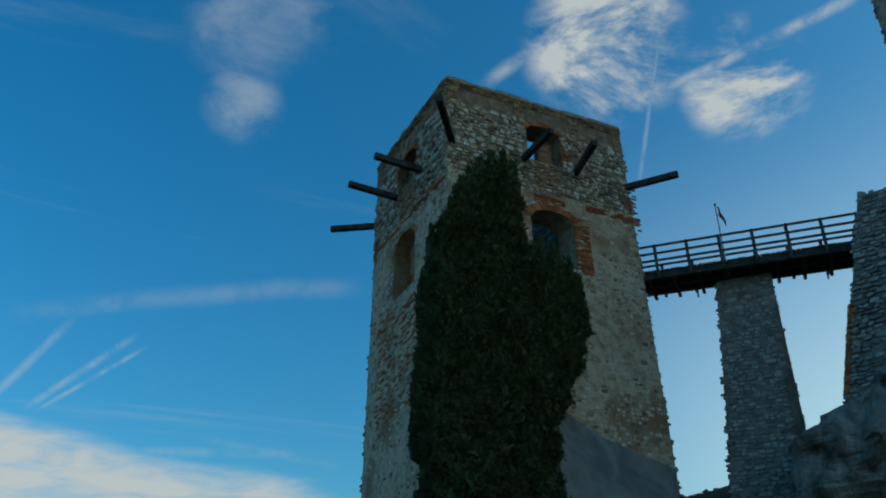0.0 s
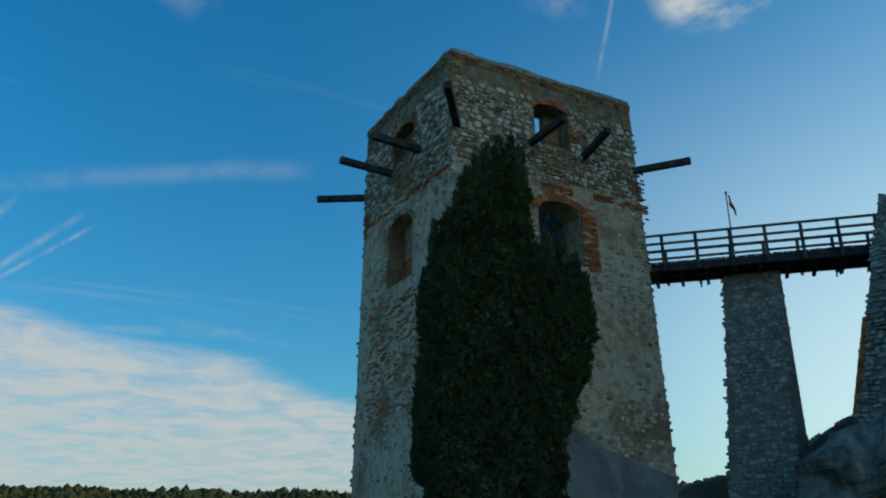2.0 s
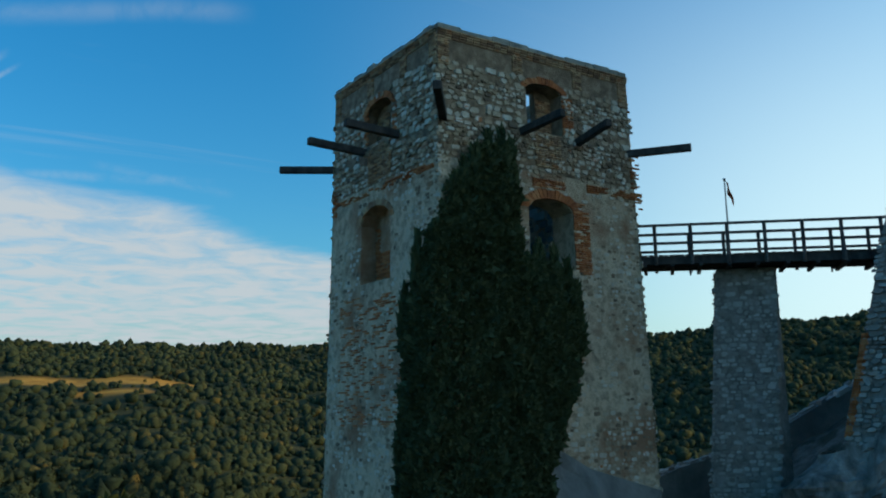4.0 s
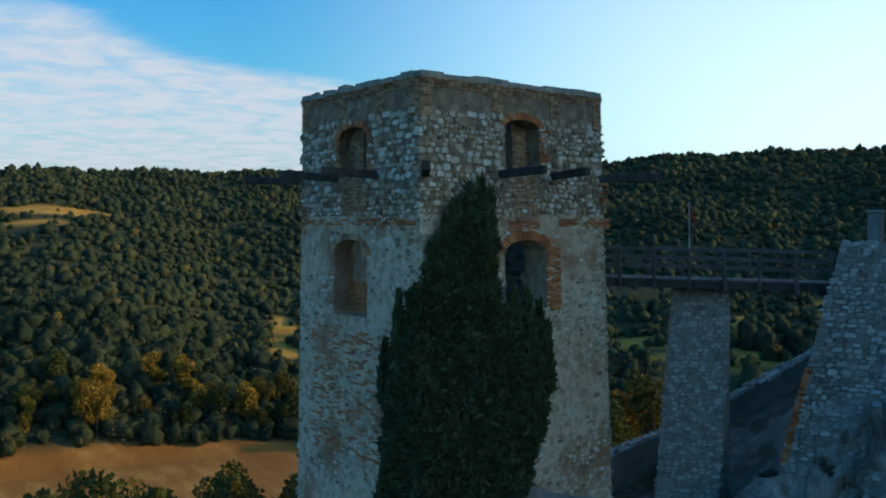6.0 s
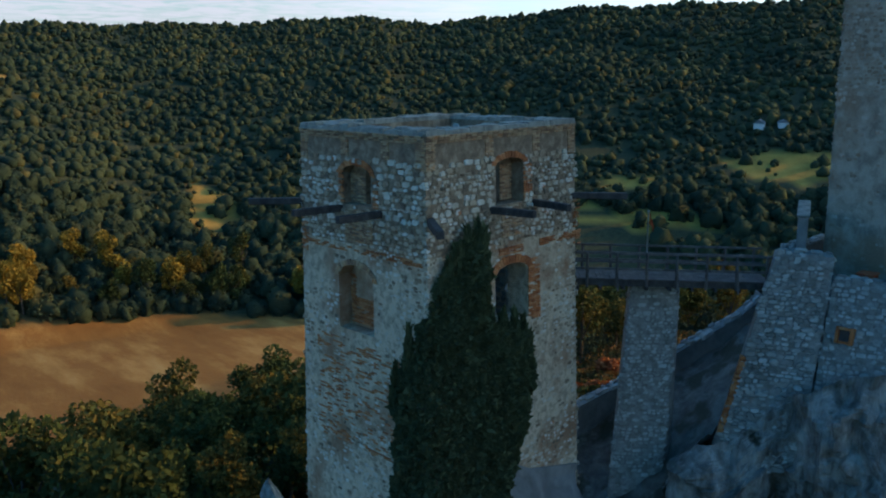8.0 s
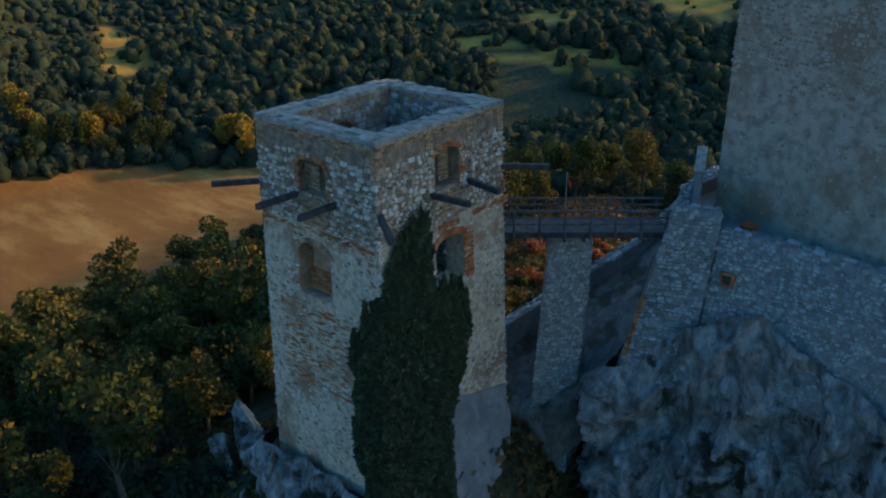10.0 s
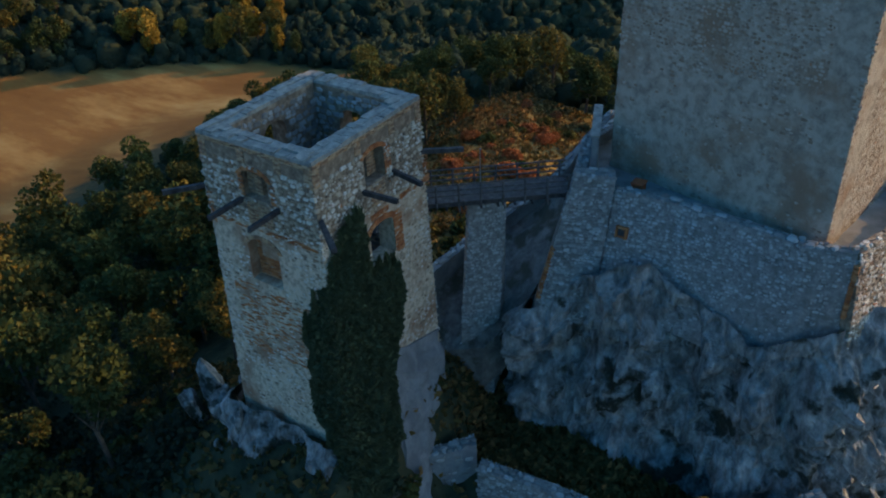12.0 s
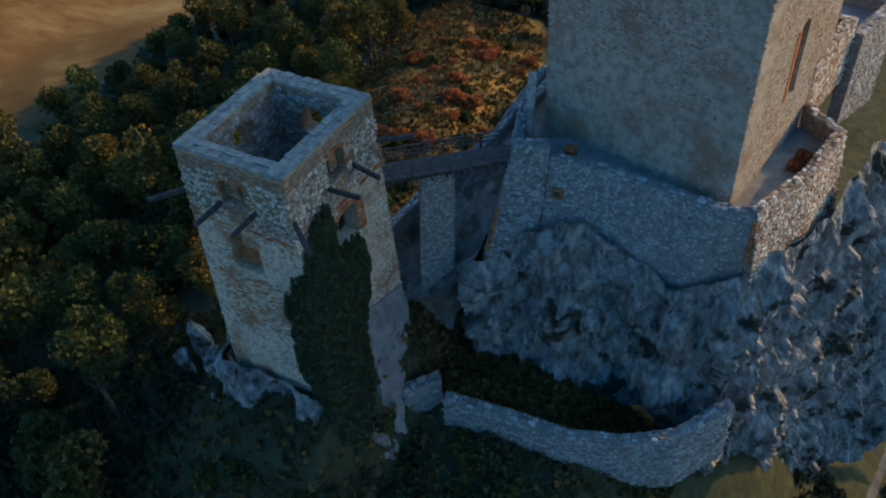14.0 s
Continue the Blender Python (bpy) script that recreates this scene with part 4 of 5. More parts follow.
gate = empty("gate_post_wall", "narrow plastered gate wall at the end of the footbridge", "wall")
bm = bmesh.new()
bar(bm, (15.5, -5.7, 14.55), (19.2, -4.2, 14.55), 0.4, 2.7, 0.05)
part("wall", bm, RENDER, gate)
bm = bmesh.new()
bar(bm, (15.45, -5.72, 15.95), (19.25, -4.18, 15.95), 0.5, 0.10, 0.03)
part("coping", bm, COPING, gate)

# ---- the keep ----
keep = empty("castle_keep", "massive tall keep of rubble stone with faded plaster", "keep")
KP = [Vector((17.8, -5.75, 0)), Vector((14.75, -17.85, 0)), Vector((26.6, -20.0, 0)), Vector((29.6, -8.3, 0))]
KB, KT = 12.9, 36.0
for i in range(4):
    a, b = KP[i], KP[(i + 1) % 4]
    ln = (b - a).length
    u = (b - a) / ln
    inn = Vector((-u.y, u.x, 0))

    def kface(s, z, d, a=a, u=u, inn=inn):
        return tuple(a + u * s - inn * (d + 0.004 * (24 - z)) + Vector((0, 0, z)))

    ops = [(5.4, 6.6, 17.2, 21.5, 0.3), (8.0, 9.0, 26.0, 28.0, 0.2)] if i == 1 else []
    v, f = wall_panel(ln, KB, KT, 1.6, ops)
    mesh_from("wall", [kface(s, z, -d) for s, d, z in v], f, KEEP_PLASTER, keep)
    if i == 0:
        want = lambda s, z: 0.93 if z > 20.3 + 1.2 * noise.noise((s * 0.35, z * 0.2, 5)) else 0.10 + 0.3 * (noise.noise((s * 0.4, z * 0.4, 9)) > 0.25)
    else:
        want = lambda s, z: 0.9 if not any(o[0] - 0.1 < s < o[1] + 0.1 and o[2] - 0.1 < z < o[3] + 0.4 for o in ops) else 0.0
    v, f, m = rubble(rng, ln, KB, 33.0, kface, want, row=(0.11, 0.21), proud=(0.004, 0.022))
    tagged(mesh_from("rubble_facing", v, f, KEEP_STONE, keep), kind="stuff")
    if i == 1:
        for o in ops:
            v, f = bricks(rng, 0.4, o[2], o[3], lambda s, z, d: kface(s + o[0] - 0.4, z, d + 0.03))
            tagged(mesh_from("brick_jamb", v, f, BRICK_RED, keep), kind="stuff")
bm = bmesh.new()
bm.faces.new([bm.verts.new(Vector((p.x, p.y, KT - 1.0))) for p in KP])
bmesh.ops.solidify(bm, geom=bm.faces[:], thickness=0.3)
part("roof_slab", bm, COPING, keep)

annex = empty("ruined_annex", "low ruined stone walls beside the keep", "ruin")
polywall(annex, [(24.6, -19.7, 12.5, 17.5), (31.5, -20.9, 12.5, 17.0), (32.0, -17.0, 12.5, 16.8)], 0.7, MORTAR, STONE)
polywall(annex, [(31.5, -21.5, 9.0, 15.8), (39.0, -23.0, 7.0, 15.0), (41.0, -14.0, 7.0, 15.0)], 0.8, GREY_MORTAR, STONE_GREY)
bm = bmesh.new()
add_box(bm, pose(36, -17.5, 14.0, 0, 0, -10), (8.5, 8.5, 0.3), 0.03)
part("floor_slab", bm, PATH_M, annex)

# ---- curtain wall ----
curtain = empty("curtain_wall", "low curved curtain wall of pale rubble stone", "wall")
polywall(curtain, [(3.9, -2.2, -3.2, 0.5), (5.8, -4.1, -3.2, 0.9)], 0.7, RENDER, STONE_GREY, want=lambda s, z: 0.3, proud=(0.01, 0.04))
polywall(curtain, [(4.7, -4.8, -3.6, 0.4), (5.3, -8.6, -3.8, 0.2), (5.7, -12.7, -4.2, 0.0), (6.7, -16.0, -4.6, 0.2), (8.3, -18.9, -4.6, 0.6), (11.2, -21.2, -3.6, 1.6)], 0.75, GREY_MORTAR, STONE_GREY, row=(0.13, 0.24))
polywall(curtain, [(24.5, -2.6, 6.0, 13.2), (19.9, -0.9, 4.0, 10.0), (15.6, 2.4, 3.0, 7.1), (12.4, 3.2, 1.5, 6.4), (8.6, 3.6, 0.0, 5.4)], 0.6, RENDER, STONE_GREY)
polywall(curtain, [(13.6, 1.6, 0.0, 4.4), (8.9, 2.6, 0.0, 3.6)], 0.6, GREY_MORTAR, STONE_GREY)

# grey trodden ramp that climbs between the parapet and the bastion
near = [(8.8, 0.2, 3.6), (9.7, -2.2, 4.1), (11.4, -3.6, 6.0), (14.0, -3.9, 7.8), (18.6, -3.2, 10.3), (24.5, -3.5, 12.2)]
far_edge = [(8.5, 3.7, 3.9), (12.4, 3.3, 5.0), (15.6, 2.5, 5.9), (17.5, 1.0, 7.2), (19.9, -0.8, 8.9), (24.5, -2.5, 12.1)]
bm = bmesh.new()
grid = []
for k in range(51):
    q = k / 50 * 5
    i = min(4, int(q))
    a, b = Vector(near[i]).lerp(Vector(near[i + 1]), q - i), Vector(far_edge[i]).lerp(Vector(far_edge[i + 1]), q - i)
    col = [bm.verts.new(a + Vector((0.3, 0.3, -3.5)))]
    for j in range(15):
        p = a.lerp(b, j / 14)
        col.append(bm.verts.new(p + Vector((0, 0, 0.22 * noise.fractal(p * 0.8, 1.0, 2.0, 4)))))
    grid.append(col)
for k in range(50):
    for j in range(15):
        bm.faces.new((grid[k][j], grid[k + 1][j], grid[k + 1][j + 1], grid[k][j + 1]))
tagged(part("ramp", bm, EARTH), "grey trodden ramp between the parapet and the bastion", "ramp", kind="structure")

# drain opening in the bastion wall: brick frame, dark panel as the hole's shade
drain = empty("drain_opening", "small square brick-framed opening in the bastion wall", "opening")
bm = bmesh.new()
for dy, dz, w, h in ((-0.26, 0, 0.12, 0.64), (0.26, 0, 0.12, 0.64), (0, 0.27, 0.4, 0.1), (0, -0.27, 0.4, 0.1)):
    add_box(bm, pose(13.44, -8.42 + dy, 12.0 + dz, 0, 14), (0.3, w, h), 0.01)
part("frame", bm, BRICK_RED, drain)
bm = bmesh.new()
add_box(bm, pose(13.50, -8.42, 12.0, 0, 14), (0.2, 0.42, 0.46), 0.01)
part("hole_shade", bm, TIMBER, drain)


# ---- rock ----
def cliff(name, label, foot, top, bottom, out, cols, rows, seed, amp=1.0):
    """A crag hung from the line foot: (x, y, top, bottom, outward) at each corner, broken into blocks and gullies."""
    pts = [Vector(p[:2]) for p in foot]
    acc = [0.0]
    for a, b in zip(pts, pts[1:]):
        acc.append(acc[-1] + (b - a).length)
    bm = bmesh.new()
    grid = []
    for c in range(cols + 1):
        s = acc[-1] * c / cols
        i = max(k for k in range(len(pts) - 1) if acc[k] <= s + 1e-6)
        f = (s - acc[i]) / (acc[i + 1] - acc[i])
        a, b = foot[i], foot[i + 1]
        x, y, zt, zb, o = (a[k] + (b[k] - a[k]) * f for k in range(5))
        u0 = (pts[min(i + 1, len(pts) - 1)] - pts[max(i, 0)]).normalized()
        j = i + 1 if f > 0.5 else i - 1
        if 0 <= j < len(pts) - 1:
            u1 = (pts[j + 1] - pts[j]).normalized()
            w = abs(f - 0.5)
            u0 = (u0 * (1 - w) + u1 * w).normalized()
        n = Vector((u0.y, -u0.x, 0))
        col = []
        for r in range(rows + 1):
            v = r / rows
            z = zt + (zb - zt) * v + 0.9 * noise.noise((s * 0.45, seed, 0.5)) * (1 - v)
            p = Vector((x, y, z)) + n * o * (v ** 0.8)
            q = p * 0.33 + Vector((seed, 0, 0))
            q.z *= 0.55
            big = abs(noise.noise(q)) * 1.6 - 0.5
            cell = noise.noise(p * 0.9 + Vector((seed, 3, 1)), noise_basis="VORONOI_F1")
            crack = noise.noise(Vector((p.x * 1.6, p.y * 1.6, p.z * 0.5 + seed)), noise_basis="VORONOI_F2F1")
            fine = noise.fractal(p * 2.1, 1.0, 2.0, 4)
            warp = Vector((noise.noise(p * 0.4 + Vector((9, seed, 0))), noise.noise(p * 0.4 + Vector((0, 5, seed))), 0.0))
            rib = noise.ridged_multi_fractal(Vector((p.x * 0.30, p.y * 0.30, p.z * 0.13 + seed)) + warp * 0.35, 0.9, 2.1, 5, 1.0, 2.0)
            flute = abs(noise.noise(Vector((p.x * 0.9, p.y * 0.9, p.z * 0.10 + seed))))
            d = amp * (1.3 * big + 0.85 * (rib - 1.0) - 0.2 * cell + 0.3 * min(crack, 0.5) + 0.10 * fine - 0.6 * flute + 0.55)
            # tilted flat facets, large and small
            for k, deep in ((0.55, 0.42), (1.5, 0.20)):
                c = noise.voronoi(Vector((p.x * k, p.y * k, p.z * k * 0.55 + seed)))[1][0]
                lean = noise.noise_vector(c * 3.7)
                off = Vector((p.x * k, p.y * k, p.z * k * 0.55 + seed)) - c
                d += amp * deep * (lean.dot(off) * 1.6 + lean.x)
            d *= smooth(0.0, 0.10, v) * 0.65 + 0.35
            col.append(bm.verts.new(p + n * d + Vector((0, 0, 0.15 * fine * amp)) + u0.to_3d() * 0.1 * fine))
        grid.append(col)
    for c in range(cols):
        for r in range(rows):
            bm.faces.new((grid[c][r], grid[c][r + 1], grid[c + 1][r + 1], grid[c + 1][r]))
    ob = part(name, bm, ROCK)
    return tagged(ob, label, "rock", kind="structure")


# Last two corners swing out beyond view, added to shade the cliff before them.
cliff("cliff_rock", "craggy grey limestone cliff below the bastion wall", [(30.0, -3.5, 6.5, -6.0, 4.0), (15.5, -3.4, 5.6, -4.0, 2.5), (11.0, -4.3, 7.3, -3.0, 0.8), (12.0, -6.8, 9.5, -3.0, 1.0), (12.45, -10.4, 11.6, -3.0, 0.9), (12.5, -13.7, 9.2, -3.0, 0.5), (12.4, -16.4, 8.9, -3.0, 0.8), (13.1, -19.6, 10.6, -9.0, 1.4), (17.4, -22.0, 10.8, -19.0, 2.2), (22.6, -23.4, 11.0, -20.0, 3.0), (27.0, -24.2, 11.0, -20.0, 4.5), (33.0, -28.0, 9.5, -20.0, 5.0), (46.0, -36.0, 8.0, -18.0, 6.0)], None, None, None, 320, 96, 3.0, 1.0)
cliff("tower_rock", "broken grey rock under the tower corner", [(2.0, 8.6, 3.8, -6.0, 3.0), (-0.9, 7.2, 4.4, -6.0, 3.2), (-0.8, 3.4, 3.7, -6.0, 3.4), (-0.7, 0.6, 4.2, -6.5, 2.6), (1.2, -0.9, 3.6, -6.5, 2.2), (4.6, -1.3, 1.2, -6.5, 2.0)], None, None, None, 120, 50, 11.0, 0.8)


def boulder(p, size, seed):
    """An angular block: a ball cut back by chance planes, then roughened."""
    r = random.Random(seed)
    cuts = [(Vector((r.gauss(0, 1), r.gauss(0, 1), r.gauss(0, 0.6))).normalized(), r.uniform(0.42, 0.85)) for k in range(16)]
    bm = bmesh.new()
    bmesh.ops.create_icosphere(bm, subdivisions=5, radius=1.0)
    for v in bm.verts:
        q = v.co.normalized()
        for n, d in cuts:
            over = q.dot(n) - d
            if over > 0:
                q = q - n * over * 0.92
        o = q * 1.7 + Vector((seed, 2 * seed, 0))
        v.co = q * (1 + 0.10 * noise.fractal(o * 1.6, 0.9, 2.1, 5) - 0.10 * abs(noise.noise(Vector((o.x * 2.2, o.y * 2.2, o.z * 0.7)))))
    ob = part("boulder", bm, ROCK)
    ob.matrix_world = pose(*p, r.uniform(-14, 14), r.uniform(-14, 14), r.uniform(0, 360)) @ Matrix.Diagonal((*size, 1))
    return tagged(ob, "jagged grey limestone block jutting from the slope", "boulder", "boulders below the tower")


brng = random.Random(12)
for x, y, z, s in ((1.2, 11.3, 1.6, 1.1), (-0.4, 11.6, 0.7, 0.9), (-0.3, 8.3, 2.4, 1.2), (-1.1, 6.8, 1.2, 1.5), (-1.1, 4.6, 0.8, 1.5), (-2.0, 8.9, -2.0, 1.3), (-2.9, 9.2, -4.0, 1.2), (-0.9, 2.6, 0.3, 1.2), (-2.2, 6.5, -4.0, 0.8), (-1.8, 7.6, -0.6, 1.2), (-7.7, 21.8, -10.0, 1.2), (-9.9, 24.8, -11.0, 1.1), (1.0, -1.6, -0.8, 1.2)):
    z = min(z, ground_z(x, y) + 1.6 * s)
    boulder((x, y, z), (s * brng.uniform(0.75, 1.05), s * brng.uniform(0.7, 1.0), s * brng.uniform(1.4, 2.2)), brng.randrange(900))


# ---- plants ----
def leaf_cloud(rng, count, centre, radii, size, shell=0.6, upward=0.0):
    """Small kite-shaped leaf sprays in an ellipsoid, most of them near its skin."""
    n = rng.normal(size=(count, 3))
    n /= np.linalg.norm(n, axis=1)[:, None]
    rad = shell + (1 - shell) * rng.random(count) ** 0.5
    p = np.array(centre) + n * np.array(radii) * rad[:, None]
    a = n * 0.6 + rng.normal(size=(count, 3)) * 0.7 + np.array((0, 0, upward))
    a /= np.linalg.norm(a, axis=1)[:, None]
    b = np.cross(a, rng.normal(size=(count, 3)))
    b /= np.linalg.norm(b, axis=1)[:, None]
    s = size * rng.uniform(0.6, 1.4, count)[:, None]
    return np.stack((p - a * s * 0.5, p + b * s * 0.45 - a * s * 0.05, p + a * s * 0.7, p - b * s * 0.45), 1)


def quads_mesh(name, q, mat):
    me = bpy.data.meshes.new(name)
    n = len(q)
    me.vertices.add(4 * n)
    me.vertices.foreach_set("co", q.reshape(-1).astype(np.float32))
    me.loops.add(4 * n)
    me.loops.foreach_set("vertex_index", np.arange(4 * n, dtype=np.int32))
    me.polygons.add(n)
    me.polygons.foreach_set("loop_start", np.arange(0, 4 * n, 4, dtype=np.int32))
    me.update(calc_edges=True)
    me.validate()
    me.materials.append(mat)
    return me


def trunk_mesh(name, rng, height, r0, limbs, spread):
    bm = bmesh.new()
    def limb(a, b, ra, rb):
        d = (b - a)
        m = Matrix.Translation((a + b) / 2) @ d.to_track_quat("Z", "Y").to_matrix().to_4x4()
        bmesh.ops.create_cone(bm, cap_ends=True, segments=7, radius1=ra, radius2=rb, depth=d.length, matrix=m)
    mid = Vector((rng.uniform(-0.2, 0.2), rng.uniform(-0.2, 0.2), height * 0.55))
    limb(Vector((0, 0, -0.6)), mid, r0, r0 * 0.7)
    limb(mid, Vector((mid.x, mid.y, height)), r0 * 0.7, r0 * 0.2)
    for k in range(limbs):
        a = 6.283 * k / limbs + rng.uniform(-0.4, 0.4)
        limb(mid * rng.uniform(0.7, 1.0), Vector((spread * math.cos(a), spread * math.sin(a), height * rng.uniform(0.75, 1.1))), r0 * 0.4, r0 * 0.12)
    me = bpy.data.meshes.new(name)
    bm.to_mesh(me)
    bm.free()
    me.materials.append(BARK)
    return me


prng = np.random.default_rng(4)
VARIANTS = []
for k in range(7):
    clouds = []
    tall = 1.0 + 0.25 * (k % 3)
    for j in range(9):
        a = prng.uniform(0, 6.28)
        d = prng.uniform(0.2, 1.5)
        clouds.append(leaf_cloud(prng, 175, (d * math.cos(a), d * math.sin(a), tall * prng.uniform(1.6, 4.6)), (prng.uniform(0.8, 1.3), prng.uniform(0.8, 1.3), prng.uniform(0.7, 1.2)), 0.27, 0.5))
    VARIANTS.append((trunk_mesh("trunk", random.Random(k), 3.6 * tall, 0.17, 5, 1.1), quads_mesh("crown", np.concatenate(clouds), LEAF), None))
BUSH = [quads_mesh("bush", np.concatenate([leaf_cloud(prng, 150, (prng.uniform(-0.6, 0.6), prng.uniform(-0.6, 0.6), prng.uniform(0.3, 0.9)), (0.7, 0.7, 0.6), 0.26, 0.5) for j in range(4)]), m) for m in (LEAF, LEAF, LEAF_RED)]


def tree(x, y, scale, k, turn):
    t = empty("tree", "broadleaf tree with a rounded green crown turning gold", "tree", "trees on the castle slope")
    t.matrix_world = pose(x, y, ground_z(x, y), 0, 0, turn) @ Matrix.Diagonal((scale, scale, scale, 1))
    for name, me in (("trunk", VARIANTS[k][0]), ("crown", VARIANTS[k][1])):
        o = new(name, me)
        o.parent = t
    return t


def castle_zone(x, y):
    return (-4 < x < 44 and -27 < y < 8) or seg_dist(x, y, 6, 4, 60, 20)[0] < 10 or (x * 0.75 + y * 0.66 < -9 and math.hypot(x, y) < 60) or (x - 10) ** 2 + (y + 10) ** 2 < 120


trng = random.Random(21)
placed = []
tries = 0
while len(placed) < 225 and tries < 30000:
    tries += 1
    az, r = radians(trng.uniform(-6, 122)), 16 + 82 * trng.random() ** 0.75
    x, y = r * math.cos(az), r * math.sin(az)
    if on_field(x, y) or castle_zone(x, y) or in_clearing(x, y):
        continue
    gap = 4.0 + 0.012 * r
    if any((x - a) ** 2 + (y - b) ** 2 < gap * gap for a, b in placed):
        continue
    az = math.degrees(az)
    if field_near(az) - 27 < r < field_near(az) and az > 37:
        continue
    placed.append((x, y))
    tree(x, y, trng.uniform(1.1, 1.9) * (0.75 if r < 40 or az < 60 else 1.0), trng.randrange(7), trng.uniform(0, 360))

# a golden belt of trees along the far side of the field
GOLD = []
for k in range(3):
    q = np.concatenate([leaf_cloud(prng, 150, (prng.uniform(-1, 1), prng.uniform(-1, 1), prng.uniform(1.5, 6.5)), (1.2, 1.2, 1.1), 0.4, 0.5) for j in range(9)])
    GOLD.append(quads_mesh("crown", q, LEAF_GOLD))
for k in range(70):
    az = trng.uniform(44, 92)
    r = field_far(az) + 3 + abs(trng.gauss(0, 9))
    x, y = r * math.cos(radians(az)), r * math.sin(radians(az))
    gold = trng.random() < 0.4
    t = empty("tree", "tall golden autumn tree beside the field" if gold else "broadleaf tree with a rounded green crown turning gold", "tree", "trees beside the field")
    sc = trng.uniform(0.9, 1.6)
    t.matrix_world = pose(x, y, ground_z(x, y) - 0.2, 0, 0, trng.uniform(0, 360)) @ Matrix.Diagonal((sc, sc, sc * trng.uniform(0.9, 1.3), 1))
    new("trunk", VARIANTS[k % 7][0]).parent = t
    new("crown", GOLD[k % 3] if gold else VARIANTS[k % 7][1]).parent = t

bushes = 0
while bushes < 150:
    kind = trng.random()
    if kind < 0.45:
        t = trng.random()
        x, y = 10 + 50 * t + trng.gauss(0, 4), 6 + 15 * t + trng.gauss(0, 4)
    elif kind < 0.75:
        x, y = trng.uniform(-16, 3), trng.uniform(2, 26)
    else:
        x, y = trng.uniform(-12, 4), trng.uniform(-14, 2)
    if castle_zone(x, y) and not (seg_dist(x, y, 14, 8, 60, 22)[0] < 9 and y > 7.5) and kind < 0.75:
        continue
    if x > -3 and -2 < y < 10 and x < 10:
        continue
    z = ground_z(x, y)
    s = trng.uniform(0.5, 1.2)
    red = 2 if kind < 0.45 and trng.random() < 0.6 else 0
    o = new("bush", BUSH[red])
    o.matrix_world = pose(x, y, z - 0.1, 0, 0, trng.uniform(0, 360)) @ Matrix.Diagonal((s, s, s * 0.8, 1))
    tagged(o, "rust-coloured autumn bush on the slope" if red else "low dark green bush on the slope", "bush", "bushes on the slope")
    bushes += 1
for x, y, s, red in ((11.5, 23.5, 1.6, 2), (12.8, 24.2, 1.3, 2), (9.5, 24.5, 1.4, 0), (7.6, 23.8, 1.6, 0), (13.8, 22.6, 1.2, 2)):
    o = new("bush", BUSH[red])
    o.matrix_world = pose(x, y, ground_z(x, y) + 0.2) @ Matrix.Diagonal((s, s, s, 1))
    tagged(o, "rust-coloured autumn bush on the slope" if red else "low dark green bush on the slope", "bush", "bushes on the slope")

# woods: every crown an uneven rounded mass, the nearer ones with loose sprays over it
def crown_shape(subdivisions):
    bm = bmesh.new()
    bmesh.ops.create_icosphere(bm, subdivisions=subdivisions, radius=1.0)
    v = np.array([p.co[:] for p in bm.verts])
    f = np.array([[q.index for q in t.verts] for t in bm.faces])
    bm.free()
    return v, f


def woods_mesh(name, items, subdivisions, mat):
    base, faces = crown_shape(subdivisions)
    vs, fs = [], []
    for k, (x, y, z, s, tall) in enumerate(items):
        a = frng.uniform(0, 6.28)
        c, d = math.cos(a), math.sin(a)
        v = base * (1 + 0.26 * np.sin(base @ frng.normal(size=(3, 1)) * 3.1 + a) + 0.18 * np.sin(base @ frng.normal(size=(3, 1)) * 5.3 + 2 * a) + frng.normal(size=(len(base), 1)) * 0.14)
        v = np.stack((v[:, 0] * c - v[:, 1] * d, v[:, 0] * d + v[:, 1] * c, v[:, 2] * tall), 1) * s + np.array((x, y, z))
        vs.append(v)
        fs.append(faces + k * len(base))
    vs, fs = np.concatenate(vs), np.concatenate(fs)
    me = bpy.data.meshes.new(name)
    me.vertices.add(len(vs))
    me.vertices.foreach_set("co", vs.reshape(-1).astype(np.float32))
    me.loops.add(3 * len(fs))
    me.loops.foreach_set("vertex_index", fs.reshape(-1).astype(np.int32))
    me.polygons.add(len(fs))
    me.polygons.foreach_set("loop_start", np.arange(0, 3 * len(fs), 3, dtype=np.int32))
    me.polygons.foreach_set("use_smooth", np.ones(len(fs), dtype=bool))
    me.update(calc_edges=True)
    me.materials.append(mat)
    return me


frng = np.random.default_rng(9)
far_items, mid_items, sprays = [], [], []
count = 0
while count < 24000:
    az = radians(frng.uniform(12, 106))
    r = 108 + 425 * frng.random() ** 0.72
    x, y = r * math.cos(az), r * math.sin(az)
    # no crowns in the meadows, nor right below the high ones
    if on_field(x, y) or ((in_clearing(x, y) or in_clearing(x * (1 + 9 / r), y * (1 + 9 / r))) and frng.random() > (0.04 if r > 300 else 0.14)):
        continue
    deg = math.degrees(az)
    if deg > 37 and field_near(deg) - 27 < r < field_near(deg):
        continue
    if noise.noise((x * 0.02, y * 0.02, 8)) < -0.30 and r < 300 and deg < 48:
        continue
    s = 0.75 + 1.7 * frng.random() ** 2.2 + (0.35 if r < 255 else 0.0)
    tall = frng.uniform(0.75, 1.25) if r > 250 else frng.uniform(0.9, 1.5)
    z = ground_z(x, y) + s * tall * 0.45
    (mid_items if r < 255 else far_items).append((x, y, z, s, tall))
    count += 1
